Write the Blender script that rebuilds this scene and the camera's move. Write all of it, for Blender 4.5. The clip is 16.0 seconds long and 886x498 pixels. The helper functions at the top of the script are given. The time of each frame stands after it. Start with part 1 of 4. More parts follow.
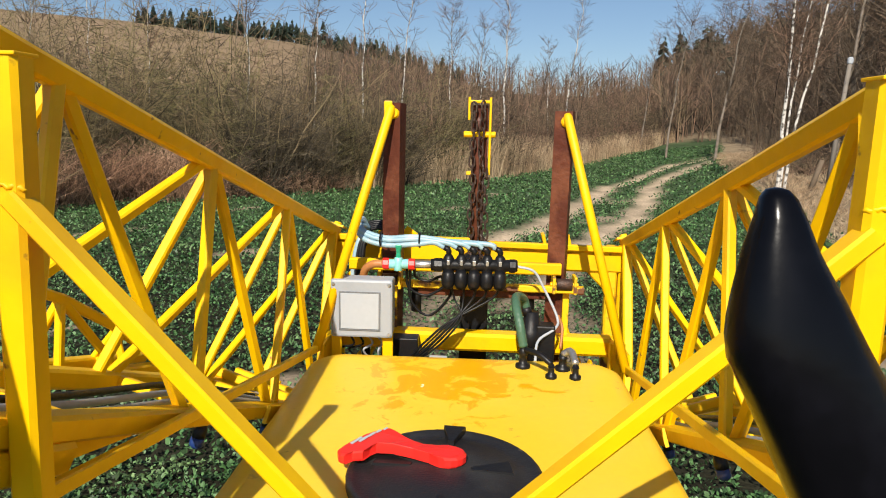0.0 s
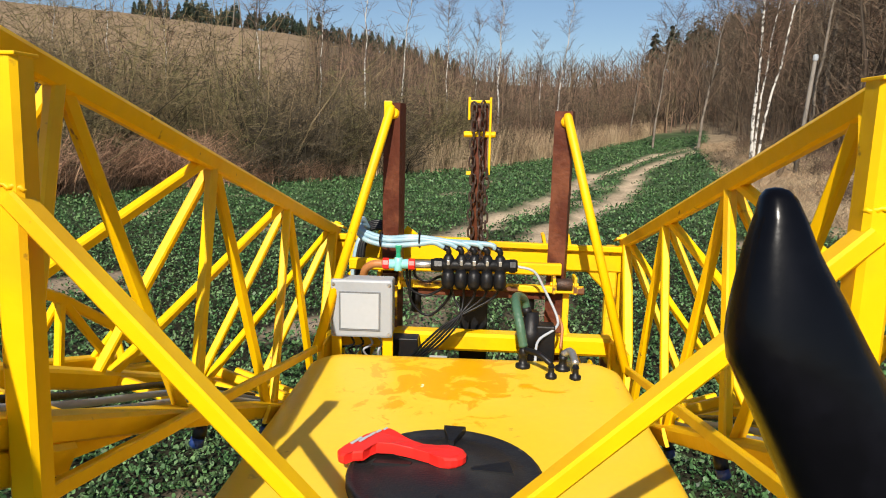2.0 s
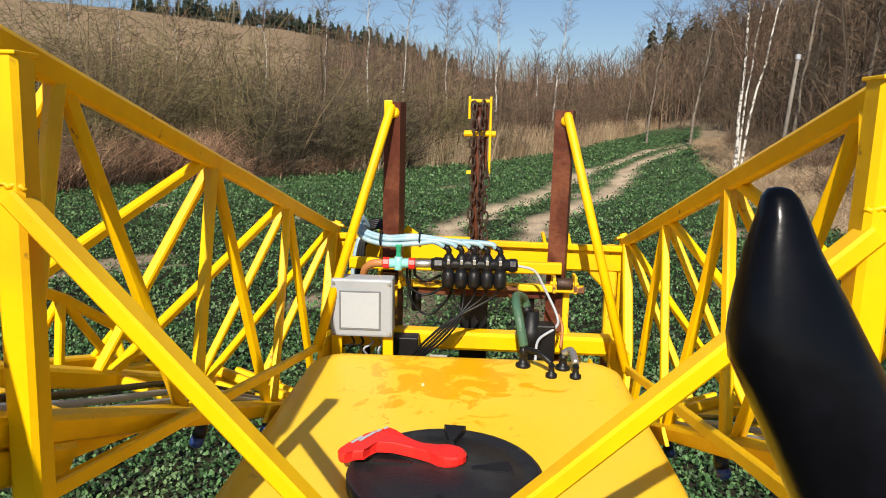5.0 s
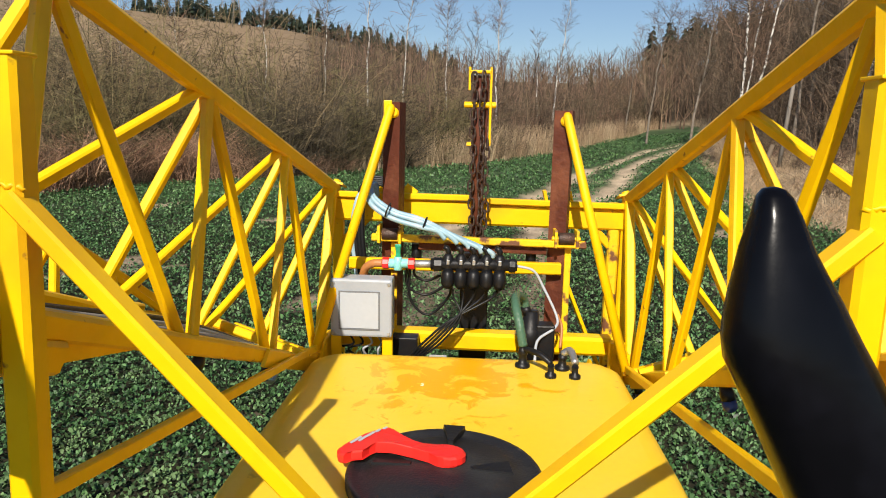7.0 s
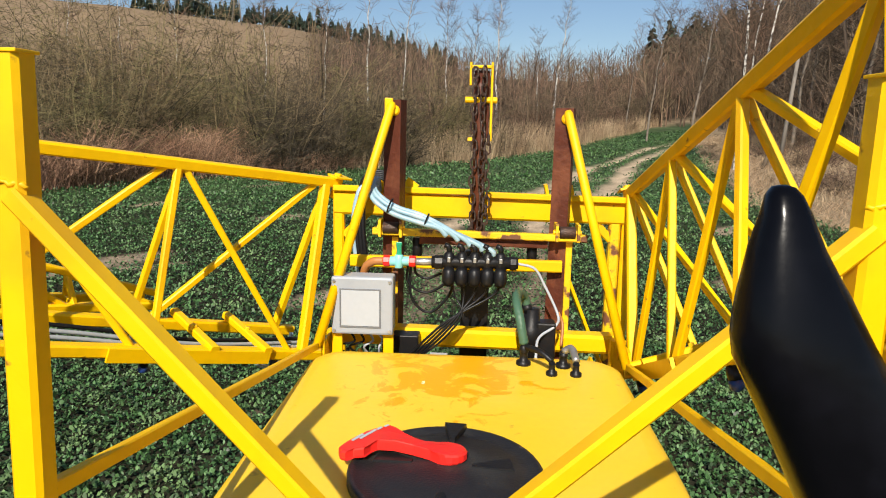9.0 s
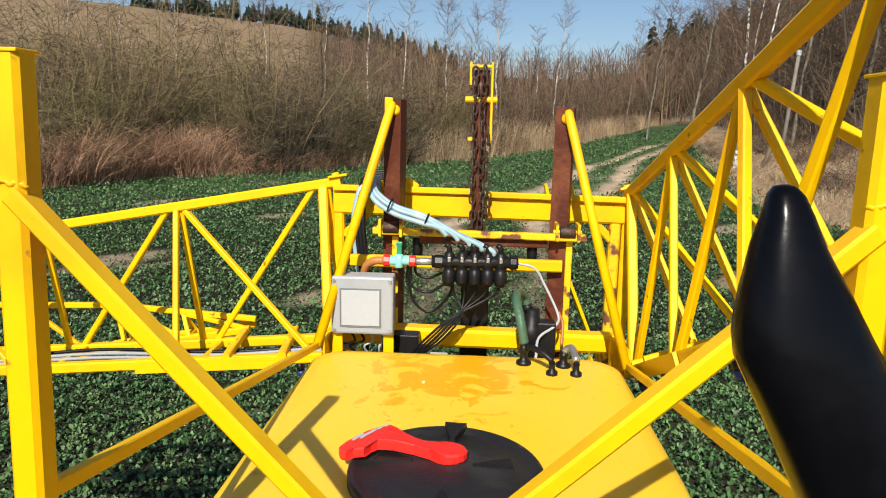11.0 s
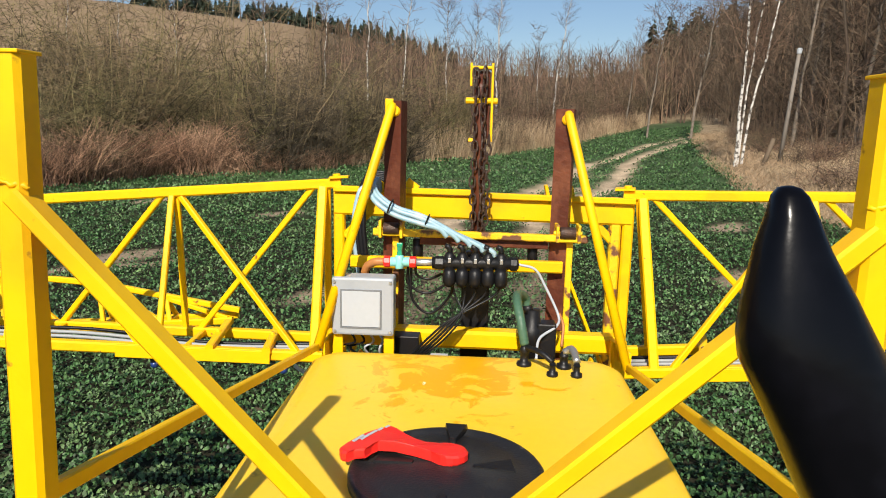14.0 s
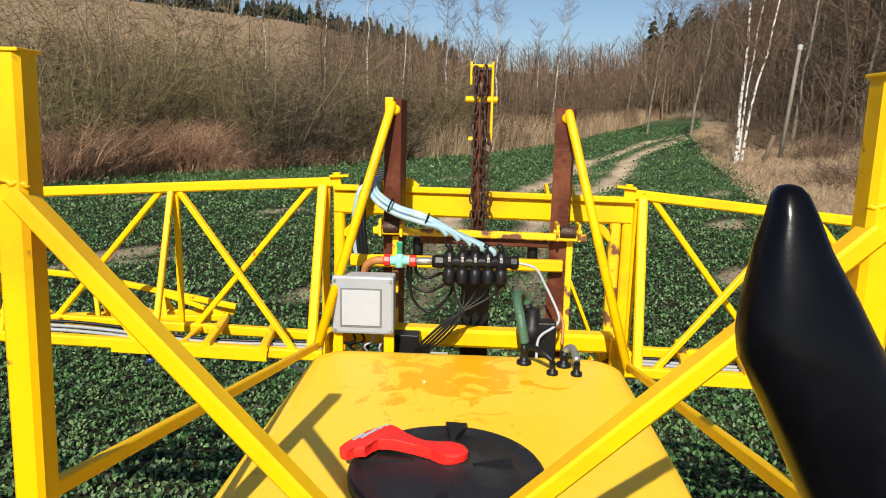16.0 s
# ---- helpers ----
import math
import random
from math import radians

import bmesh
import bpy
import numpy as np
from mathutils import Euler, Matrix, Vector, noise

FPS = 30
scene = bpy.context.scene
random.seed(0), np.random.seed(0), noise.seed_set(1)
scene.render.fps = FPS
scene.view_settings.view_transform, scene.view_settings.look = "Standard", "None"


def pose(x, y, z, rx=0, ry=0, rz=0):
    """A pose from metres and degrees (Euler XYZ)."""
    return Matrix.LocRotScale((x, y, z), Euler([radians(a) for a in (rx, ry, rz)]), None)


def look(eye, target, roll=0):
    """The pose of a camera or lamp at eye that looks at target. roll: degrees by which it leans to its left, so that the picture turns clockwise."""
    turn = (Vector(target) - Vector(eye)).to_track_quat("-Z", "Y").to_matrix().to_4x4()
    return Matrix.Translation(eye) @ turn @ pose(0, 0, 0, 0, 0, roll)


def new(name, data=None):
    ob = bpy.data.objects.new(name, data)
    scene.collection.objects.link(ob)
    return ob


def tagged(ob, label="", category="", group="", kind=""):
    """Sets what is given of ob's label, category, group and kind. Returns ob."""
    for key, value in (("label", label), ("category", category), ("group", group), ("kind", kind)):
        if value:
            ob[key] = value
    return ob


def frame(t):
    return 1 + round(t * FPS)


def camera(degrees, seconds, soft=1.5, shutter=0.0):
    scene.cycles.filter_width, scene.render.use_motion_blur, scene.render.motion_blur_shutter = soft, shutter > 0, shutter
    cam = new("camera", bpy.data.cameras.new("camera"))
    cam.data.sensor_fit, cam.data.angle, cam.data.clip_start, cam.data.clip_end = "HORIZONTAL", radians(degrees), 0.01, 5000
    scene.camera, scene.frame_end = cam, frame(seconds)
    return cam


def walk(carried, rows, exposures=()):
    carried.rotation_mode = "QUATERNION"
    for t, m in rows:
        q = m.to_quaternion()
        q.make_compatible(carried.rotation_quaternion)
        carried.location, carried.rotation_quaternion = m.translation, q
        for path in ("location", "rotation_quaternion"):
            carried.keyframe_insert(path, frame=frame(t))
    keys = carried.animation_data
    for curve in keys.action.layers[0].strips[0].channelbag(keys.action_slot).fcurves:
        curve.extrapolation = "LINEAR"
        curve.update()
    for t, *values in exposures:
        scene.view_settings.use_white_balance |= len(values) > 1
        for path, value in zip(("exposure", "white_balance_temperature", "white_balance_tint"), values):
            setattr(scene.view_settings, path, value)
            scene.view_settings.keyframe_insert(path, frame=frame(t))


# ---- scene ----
cam = camera(66.3, 16.0, soft=1.0)

# The tractor and sprayer: metres still to go backwards, pitch and yaw in degrees.
DRIVE = [(0.0, 3.30, -1.0, 0.6), (0.5, 2.72, -0.8, 0.55), (1.0, 2.05, -0.5, 0.35), (1.5, 1.37, -0.25, 0.2), (2.0, 1.25, -0.25, 0.15),
         (2.5, 0.20, -0.35, 0.0), (3.0, 0.0, -0.15, -0.1), (3.5, 0.0, 0.0, 0.0), (4.2, 0.0, 0.0, 0.0), (9.0, 0.0, 0.0, 0.0),
         (11.5, 0.0, 0.15, 0.0), (14.0, 0.0, 0.35, 0.0), (16.0, 0.0, 0.5, 0.0)]
# The camera in the cab: seconds, sideways metres, tilt below the level in degrees.
HELD = [(0.0, 0.0000, 10.0), (0.5, 0.0000, 10.0), (1.0, 0.0000, 10.05), (1.5, 0.0000, 10.05), (2.0, 0.0000, 10.0), (2.5, 0.0006, 9.79), (3.0, 0.0000, 10.0),
        (3.5, -0.0006, 10.1), (4.2, -0.0006, 10.05), (6.5, 0.0006, 10.1), (7.0, 0.0012, 10.05), (7.5, 0.0006, 10.07), (8.0, -0.0006, 10.19),
        (8.5, -0.0006, 10.19), (9.0, -0.0018, 10.24), (11.5, -0.0024, 10.24), (12.5, -0.0030, 10.19), (13.5, -0.0036, 10.17), (14.5, -0.0036, 10.19),
        (15.5, -0.0036, 10.19), (16.0, -0.0036, 10.29)]


def mix(rows, t):
    for a, b in zip(rows, rows[1:]):
        if t <= b[0]:
            w = (t - a[0]) / (b[0] - a[0])
            return [p + (q - p) * w for p, q in zip(a[1:], b[1:])]
    return list(rows[-1][1:])


def sprayer_pose(t):
    d, pitch, yaw = mix(DRIVE, t)
    return pose(0, d, 0, -pitch, 0, yaw)


def camera_pose(t):
    x, tilt = mix(HELD, t)
    return sprayer_pose(t) @ pose(x, 0, 2.5) @ pose(0, 0, 0, 90 - tilt, 0, 2.9) @ pose(0, 0, 0, 0, 0, 1.2)


TIMES = sorted({r[0] for r in DRIVE} | {r[0] for r in HELD})
walk(cam, [(t, camera_pose(t)) for t in TIMES])

# ---- light ----
world = bpy.data.worlds.new("sky")
scene.world = world
world.use_nodes = True
wn = world.node_tree
sky = wn.nodes.new("ShaderNodeTexSky")
sky.sky_type = "NISHITA"
sky.sun_disc = False
sky.sun_elevation = radians(39.1)
sky.sun_rotation = radians(187.5)
sky.air_density, sky.dust_density, sky.ozone_density = 1.0, 0.7, 3.5
wn.nodes["Background"].inputs[1].default_value = 0.082
wn.links.new(sky.outputs[0], wn.nodes["Background"].inputs[0])
sun = new("sun", bpy.data.lights.new("sun", "SUN"))
sun.data.energy, sun.data.angle, sun.data.color = 5.2, radians(0.53), (1.0, 0.92, 0.80)
sun.matrix_world = look((-0.16 * 20, -1.22 * 20, 20), (0, 0, 0))
scene.view_settings.exposure = 0.29

# ---- materials ----
def material(name, colour, rough=0.5, metal=0.0, vary=0.15, scale=8.0, fine=60.0, bump=0.1, second=None, amount=0.35, coat=0.0, island=0.0, objects=0.0, spread=0.08, spec=0.5, specks=None):
    """Colour with large and fine variation, a second colour in patches, relief, and a shift from piece to piece."""
    m = bpy.data.materials.new(name)
    m.use_nodes = True
    n, l = m.node_tree.nodes, m.node_tree.links
    b = n["Principled BSDF"]
    co = n.new("ShaderNodeTexCoord")
    big, small = n.new("ShaderNodeTexNoise"), n.new("ShaderNodeTexNoise")
    big.inputs["Scale"].default_value, small.inputs["Scale"].default_value = scale, fine
    big.inputs["Detail"].default_value, small.inputs["Detail"].default_value = 5, 3
    for t in (big, small):
        l.new(co.outputs["Object"], t.inputs["Vector"])
    out = None
    rgb = n.new("ShaderNodeRGB")
    rgb.outputs[0].default_value = (*colour, 1)
    out = rgb.outputs[0]
    if second:
        ramp = n.new("ShaderNodeMapRange")
        ramp.inputs["From Min"].default_value, ramp.inputs["From Max"].default_value = 1 - amount - spread, 1 - amount + spread
        l.new(big.outputs["Fac"], ramp.inputs["Value"])
        mx = n.new("ShaderNodeMix")
        mx.data_type = "RGBA"
        l.new(ramp.outputs[0], mx.inputs["Factor"])
        l.new(out, mx.inputs["A"])
        mx.inputs["B"].default_value = (*second, 1)
        out = mx.outputs["Result"]
    if specks:
        spots = n.new("ShaderNodeTexNoise")
        spots.inputs["Scale"].default_value, spots.inputs["Detail"].default_value = 26, 6
        l.new(co.outputs["Object"], spots.inputs["Vector"])
        cut = n.new("ShaderNodeMapRange")
        cut.inputs["From Min"].default_value, cut.inputs["From Max"].default_value = 0.69, 0.74
        l.new(spots.outputs["Fac"], cut.inputs["Value"])
        ms = n.new("ShaderNodeMix")
        ms.data_type = "RGBA"
        l.new(cut.outputs[0], ms.inputs["Factor"])
        l.new(out, ms.inputs["A"])
        ms.inputs["B"].default_value = (*specks, 1)
        out = ms.outputs["Result"]
    hsv = n.new("ShaderNodeHueSaturation")
    add = n.new("ShaderNodeMath")
    add.operation = "MULTIPLY_ADD"
    l.new(small.outputs["Fac"], add.inputs[0])
    add.inputs[1].default_value, add.inputs[2].default_value = vary * 2, 1 - vary
    value = add.outputs[0]
    for on, node, sock in ((island, "ShaderNodeNewGeometry", "Random Per Island"), (objects, "ShaderNodeObjectInfo", "Random")):
        if on:
            g = n.new(node)
            a2 = n.new("ShaderNodeMath")
            a2.operation = "MULTIPLY_ADD"
            l.new(g.outputs[sock], a2.inputs[0])
            a2.inputs[1].default_value, a2.inputs[2].default_value = on * 2, 1 - on
            mul = n.new("ShaderNodeMath")
            mul.operation = "MULTIPLY"
            l.new(value, mul.inputs[0])
            l.new(a2.outputs[0], mul.inputs[1])
            value = mul.outputs[0]
    l.new(value, hsv.inputs["Value"])
    l.new(out, hsv.inputs["Color"])
    l.new(hsv.outputs[0], b.inputs["Base Color"])
    b.inputs["Metallic"].default_value = metal
    b.inputs["Specular IOR Level"].default_value = spec
    rr = n.new("ShaderNodeMath")
    rr.operation = "MULTIPLY_ADD"
    l.new(big.outputs["Fac"], rr.inputs[0])
    rr.inputs[1].default_value, rr.inputs[2].default_value = 0.25, max(0.02, rough - 0.125)
    l.new(rr.outputs[0], b.inputs["Roughness"])
    if coat:
        b.inputs["Coat Weight"].default_value = coat
        b.inputs["Coat Roughness"].default_value = 0.12
    if bump:
        bp = n.new("ShaderNodeBump")
        bp.inputs["Strength"].default_value, bp.inputs["Distance"].default_value = bump, 0.01
        l.new(small.outputs["Fac"], bp.inputs["Height"])
        l.new(bp.outputs[0], b.inputs["Normal"])
    return m


PAINT = material("yellow_paint", (0.88, 0.515, 0.0), 0.45, vary=0.05, scale=5, fine=35, bump=0.12, second=(0.78, 0.42, 0.002), amount=0.38, spec=0.3, specks=(0.30, 0.13, 0.02))
OLD_PAINT = material("worn_yellow_paint", (0.84, 0.52, 0.005), 0.5, vary=0.1, scale=14, fine=70, bump=0.2, second=(0.16, 0.065, 0.03), amount=0.44, spread=0.03)
RUST = material("rusty_brown_steel", (0.085, 0.022, 0.011), 0.5, vary=0.3, scale=9, fine=60, bump=0.25, second=(0.15, 0.048, 0.022), amount=0.45, spec=0.25)
CHAIN = material("oily_rusty_chain", (0.050, 0.030, 0.022), 0.5, metal=0.3, vary=0.3, scale=20, fine=150, bump=0.3, second=(0.095, 0.050, 0.03), amount=0.4)
BLACK = material("black_plastic", (0.008, 0.008, 0.009), 0.42, vary=0.2, scale=12, fine=90, bump=0.1, spec=0.3)
GLOSSY = material("glossy_black_plastic", (0.0025, 0.0025, 0.0035), 0.23, vary=0.3, scale=30, fine=160, bump=0.015, second=(0.004, 0.004, 0.006), amount=0.4, spec=0.17, specks=(0.05, 0.05, 0.05))
LID = material("dusty_black_lid", (0.013, 0.013, 0.015), 0.5, vary=0.25, scale=9, fine=160, bump=0.22, second=(0.026, 0.026, 0.026), amount=0.42, spec=0.35, specks=(0.07, 0.068, 0.062))
RED = material("red_plastic", (0.75, 0.022, 0.015), 0.4, vary=0.08, scale=12, fine=50, bump=0.08)
WHITE = material("white_paint", (0.41, 0.44, 0.475), 0.5, vary=0.05, scale=10, fine=60, bump=0.05)
GREY = material("grey_plastic", (0.335, 0.36, 0.39), 0.5, vary=0.05, scale=6, fine=80, bump=0.06, second=(0.295, 0.32, 0.345), amount=0.4)
BLUE_HOSE = material("pale_blue_hose", (0.27, 0.42, 0.49), 0.4, vary=0.12, scale=14, fine=60, bump=0.15, second=(0.42, 0.52, 0.55), amount=0.4)
GREEN_HOSE = material("green_ribbed_hose", (0.055, 0.125, 0.075), 0.5, vary=0.15, scale=10, fine=90, bump=0.3)
GREEN = material("green_plastic", (0.02, 0.30, 0.16), 0.4, vary=0.1)
CYAN = material("turquoise_plastic", (0.25, 0.62, 0.58), 0.4, vary=0.1)
COPPER = material("orange_brown_hose", (0.42, 0.17, 0.05), 0.45, vary=0.12)
STEEL = material("galvanised_steel", (0.45, 0.45, 0.44), 0.4, metal=0.8, vary=0.15, bump=0.2)
DARK_BLUE = material("dark_blue_plastic", (0.015, 0.04, 0.16), 0.35, vary=0.1)
GREY_HOSE = material("grey_white_hose", (0.30, 0.32, 0.325), 0.5, vary=0.12, scale=8, fine=50, bump=0.2)


# ---- mesh tools ----
def part(name, bm, mat, parent=None, label="", smooth=False):
    me = bpy.data.meshes.new(name)
    bm.to_mesh(me)
    bm.free()
    if smooth:
        me.polygons.foreach_set("use_smooth", [True] * len(me.polygons))
    me.materials.append(mat)
    ob = new(name, me)
    if parent:
        ob.parent = parent
    return tagged(ob, label)



def loft(bm, rings, caps=True):
    """Faces between closed rings of points."""
    vs = [[bm.verts.new(p) for p in r] for r in rings]
    n = len(vs[0])
    for a, b in zip(vs, vs[1:]):
        for i in range(n):
            bm.faces.new((a[i], a[(i + 1) % n], b[(i + 1) % n], b[i]))
    if caps:
        bm.faces.new(vs[0][::-1])
        bm.faces.new(vs[-1])
    return vs


def axes(a, b, up=(0, 0, 1)):
    d = (Vector(b) - Vector(a)).normalized()
    u = Vector(up)
    if abs(d.dot(u)) > 0.95:
        u = Vector((0, 1, 0))
    s = d.cross(u).normalized()
    return d, s, s.cross(d).normalized()


def bar(bm, a, b, w, h, c=None, up=(0, 0, 1)):
    """A rectangular tube from a to b with rounded edges."""
    d, s, u = axes(a, b, up)
    c = min(w, h) * 0.16 if c is None else c
    w, h = w / 2, h / 2
    prof = [(-w + c, -h), (w - c, -h), (w, -h + c), (w, h - c), (w - c, h), (-w + c, h), (-w, h - c), (-w, -h + c)]
    loft(bm, [[Vector(p) + s * x + u * z for x, z in prof] for p in (a, b)])
    return bm


def tube(bm, pts, r, n=8, caps=True):
    """A round hose through points, smoothed between them; r a number or one for each point."""
    pts = [Vector(p) for p in pts]
    rs = r if isinstance(r, (list, tuple)) else [r] * len(pts)
    rings = []
    side = None
    for i, p in enumerate(pts):
        d = (pts[min(i + 1, len(pts) - 1)] - pts[max(i - 1, 0)]).normalized()
        if side is None:
            side = d.orthogonal().normalized()
        side = (side - d * side.dot(d)).normalized()
        u = d.cross(side)
        rings.append([p + (side * math.cos(2 * math.pi * k / n) + u * math.sin(2 * math.pi * k / n)) * rs[i] for k in range(n)])
    loft(bm, rings, caps)
    return bm


def curve(pts, steps=6):
    """A smooth run through points (Catmull-Rom)."""
    p = [Vector(q) for q in pts]
    p = [p[0] * 2 - p[1]] + p + [p[-1] * 2 - p[-2]]
    out = []
    for i in range(1, len(p) - 2):
        for k in range(steps):
            t = k / steps
            out.append(0.5 * (2 * p[i] + (p[i + 1] - p[i - 1]) * t + (2 * p[i - 1] - 5 * p[i] + 4 * p[i + 1] - p[i + 2]) * t * t
                              + (3 * p[i] - p[i - 1] - 3 * p[i + 1] + p[i + 2]) * t ** 3))
    return out + [p[-2]]


def block(bm, lo, hi, c=0.004):
    """A box with rounded edges."""
    tmp = bmesh.new()
    bmesh.ops.create_cube(tmp, size=1)
    lo, hi = Vector(lo), Vector(hi)
    for v in tmp.verts:
        v.co = Vector(((lo[i] + hi[i]) / 2 + v.co[i] * (hi[i] - lo[i]) for i in range(3)))
    if c:
        bmesh.ops.bevel(tmp, geom=tmp.edges[:], offset=c, segments=2, affect="EDGES", profile=0.5)
    me = bpy.data.meshes.new("tmp")
    tmp.to_mesh(me)
    tmp.free()
    bm.from_mesh(me)
    bpy.data.meshes.remove(me)
    return bm


def disc(bm, a, b, r, n=20, c=0.002):
    """A round bar from a to b with softened ends."""
    a, b = Vector(a), Vector(b)
    d = (b - a).normalized()
    tube(bm, [a, a + d * c, b - d * c, b], [r - c, r, r, r - c], n)
    return bm


def B():
    return bmesh.new()


def thing(name, label, category, group="", at=None):
    e = new(name)
    e.empty_display_size = 0.1
    if at:
        e.matrix_basis = at
    return tagged(e, label, category, group)


def mesh_arrays(name, verts, faces, mat, parent=None, label="", smooth=False):
    """A mesh from arrays; faces all with the same number of corners."""
    me = bpy.data.meshes.new(name)
    k = faces.shape[1]
    me.vertices.add(len(verts))
    me.vertices.foreach_set("co", verts.astype(np.float32).ravel())
    me.loops.add(faces.size)
    me.loops.foreach_set("vertex_index", faces.astype(np.int32).ravel())
    me.polygons.add(len(faces))
    me.polygons.foreach_set("loop_start", np.arange(len(faces), dtype=np.int32) * k)
    me.update(calc_edges=True)
    me.validate()
    me.materials.append(mat)
    ob = new(name, me)
    if parent:
        ob.parent = parent
    return tagged(ob, label)


def stems(P, R, sides=3):
    """Vertices and quads of many thin tapered tubes: P (n, k, 3) runs, R (n, k) radii."""
    n, k, _ = P.shape
    D = np.gradient(P, axis=1)
    D /= np.linalg.norm(D, axis=2, keepdims=True) + 1e-9
    ref = np.where(np.abs(D[..., 2:3]) > 0.8, np.array([1.0, 0, 0]), np.array([0, 0, 1.0]))
    S = np.cross(D, ref)
    S /= np.linalg.norm(S, axis=2, keepdims=True) + 1e-9
    U = np.cross(S, D)
    ang = np.arange(sides) * 2 * np.pi / sides
    V = P[:, :, None, :] + R[:, :, None, None] * (np.cos(ang)[:, None] * S[:, :, None, :] + np.sin(ang)[:, None] * U[:, :, None, :])
    base = (np.arange(n)[:, None, None] * k + np.arange(k - 1)[None, :, None]) * sides
    i, j = np.arange(sides), (np.arange(sides) + 1) % sides
    F = np.stack([base + i, base + j, base + sides + j, base + sides + i], -1)
    return V.reshape(-1, 3), F.reshape(-1, 4)

# ---- ground ----
def ss(a):
    a = np.clip(a, 0, 1)
    return a * a * (3 - 2 * a)


def gz(x, y):
    """Height of the ground: the field rises gently backwards, a bank on one side, hills behind."""
    x, y = np.asarray(x, float), np.asarray(y, float)
    z = 0.025 * np.clip(y - 8, 0, 120) * ss((y - 8) / 6)
    z = z + 0.11 * np.clip(x - 4.5, 0, 40) * ss((x - 4.5) / 5) * ss((y - 12) / 14)
    r = np.hypot(x, y)
    az = np.degrees(np.arctan2(x, np.maximum(y, 1e-3)))
    rise = np.interp(az, [-90, -45, -36, -28, -16, -8, 0, 8, 14, 20, 30, 60], [26, 28, 28, 28, 25.5, 21, 14, 10, 11, 15, 19, 20])
    z = z + rise * ss((r - 60) / 150) * (y > 0)
    return z


def rut_mask(x, y):
    """1 on the two bare wheel ruts."""
    c1 = np.interp(y, [5, 9.5, 16.3, 19.2, 23.2, 28, 33.6, 41.7, 60], [-0.9, -0.75, -0.6, 0.5, 2.2, 3.7, 5.3, 10.2, 26])
    c2 = c1 + np.interp(y, [5, 16, 25, 33, 42, 60], [1.5, 1.9, 2.1, 2.0, 1.9, 2.0])
    w = np.interp(y, [5, 16, 20, 42], [0.20, 0.42, 0.48, 0.55])
    wob = 0.12 * np.sin(y * 1.7) + 0.08 * np.sin(y * 4.1 + x)
    k = np.maximum(np.clip(1.3 - np.abs(x - c1 + wob) / w, 0, 1), np.clip(1.3 - np.abs(x - c2 - wob) / w, 0, 1))
    return k * np.interp(y, [7, 13, 16], [0.25, 0.5, 1])


def foot(x):
    """How far back the thicket begins."""
    return np.interp(x, [-60, -18, -14, -12.8, -11.1, -7.6, -5.2, -3.4, 0.4, 6.1, 11.4, 16], [12, 18, 19.0, 20, 23.6, 26.1, 30.1, 32.2, 37.0, 49.2, 56.1, 66])


def bank(x, y):
    """1 on the dry grass beside the wood."""
    edge = np.interp(y, [5, 15, 17, 19.6, 28.4, 42.2, 70], [9.5, 8.8, 8.3, 8.0, 9.6, 13.0, 22])
    return ss((x - edge) / 0.7 + 0.5)


def bald(x, y):
    """Above 0.95 where the crop is thin."""
    z = 0.9 * np.sin(x * 0.9 + 0.35 * y) * np.sin(y * 0.8 - 0.3 * x) + 0.42 * np.sin(x * 2.3 - y * 1.9) - 0.4 * (y < 7)
    z = z + 1.9 * np.exp(-((x + 1.95) / 0.42) ** 2 - ((y - 5.35) / 0.32) ** 2)
    line = y - np.interp(x, [-7.6, -5.2, -3.9, -2.8], [9.5, 11.4, 12.0, 13.1]) + 0.1 * np.sin(x * 3)
    return z + 0.9 * np.exp(-(line / 0.22) ** 2) * (x > -9) * (x < -1.5)


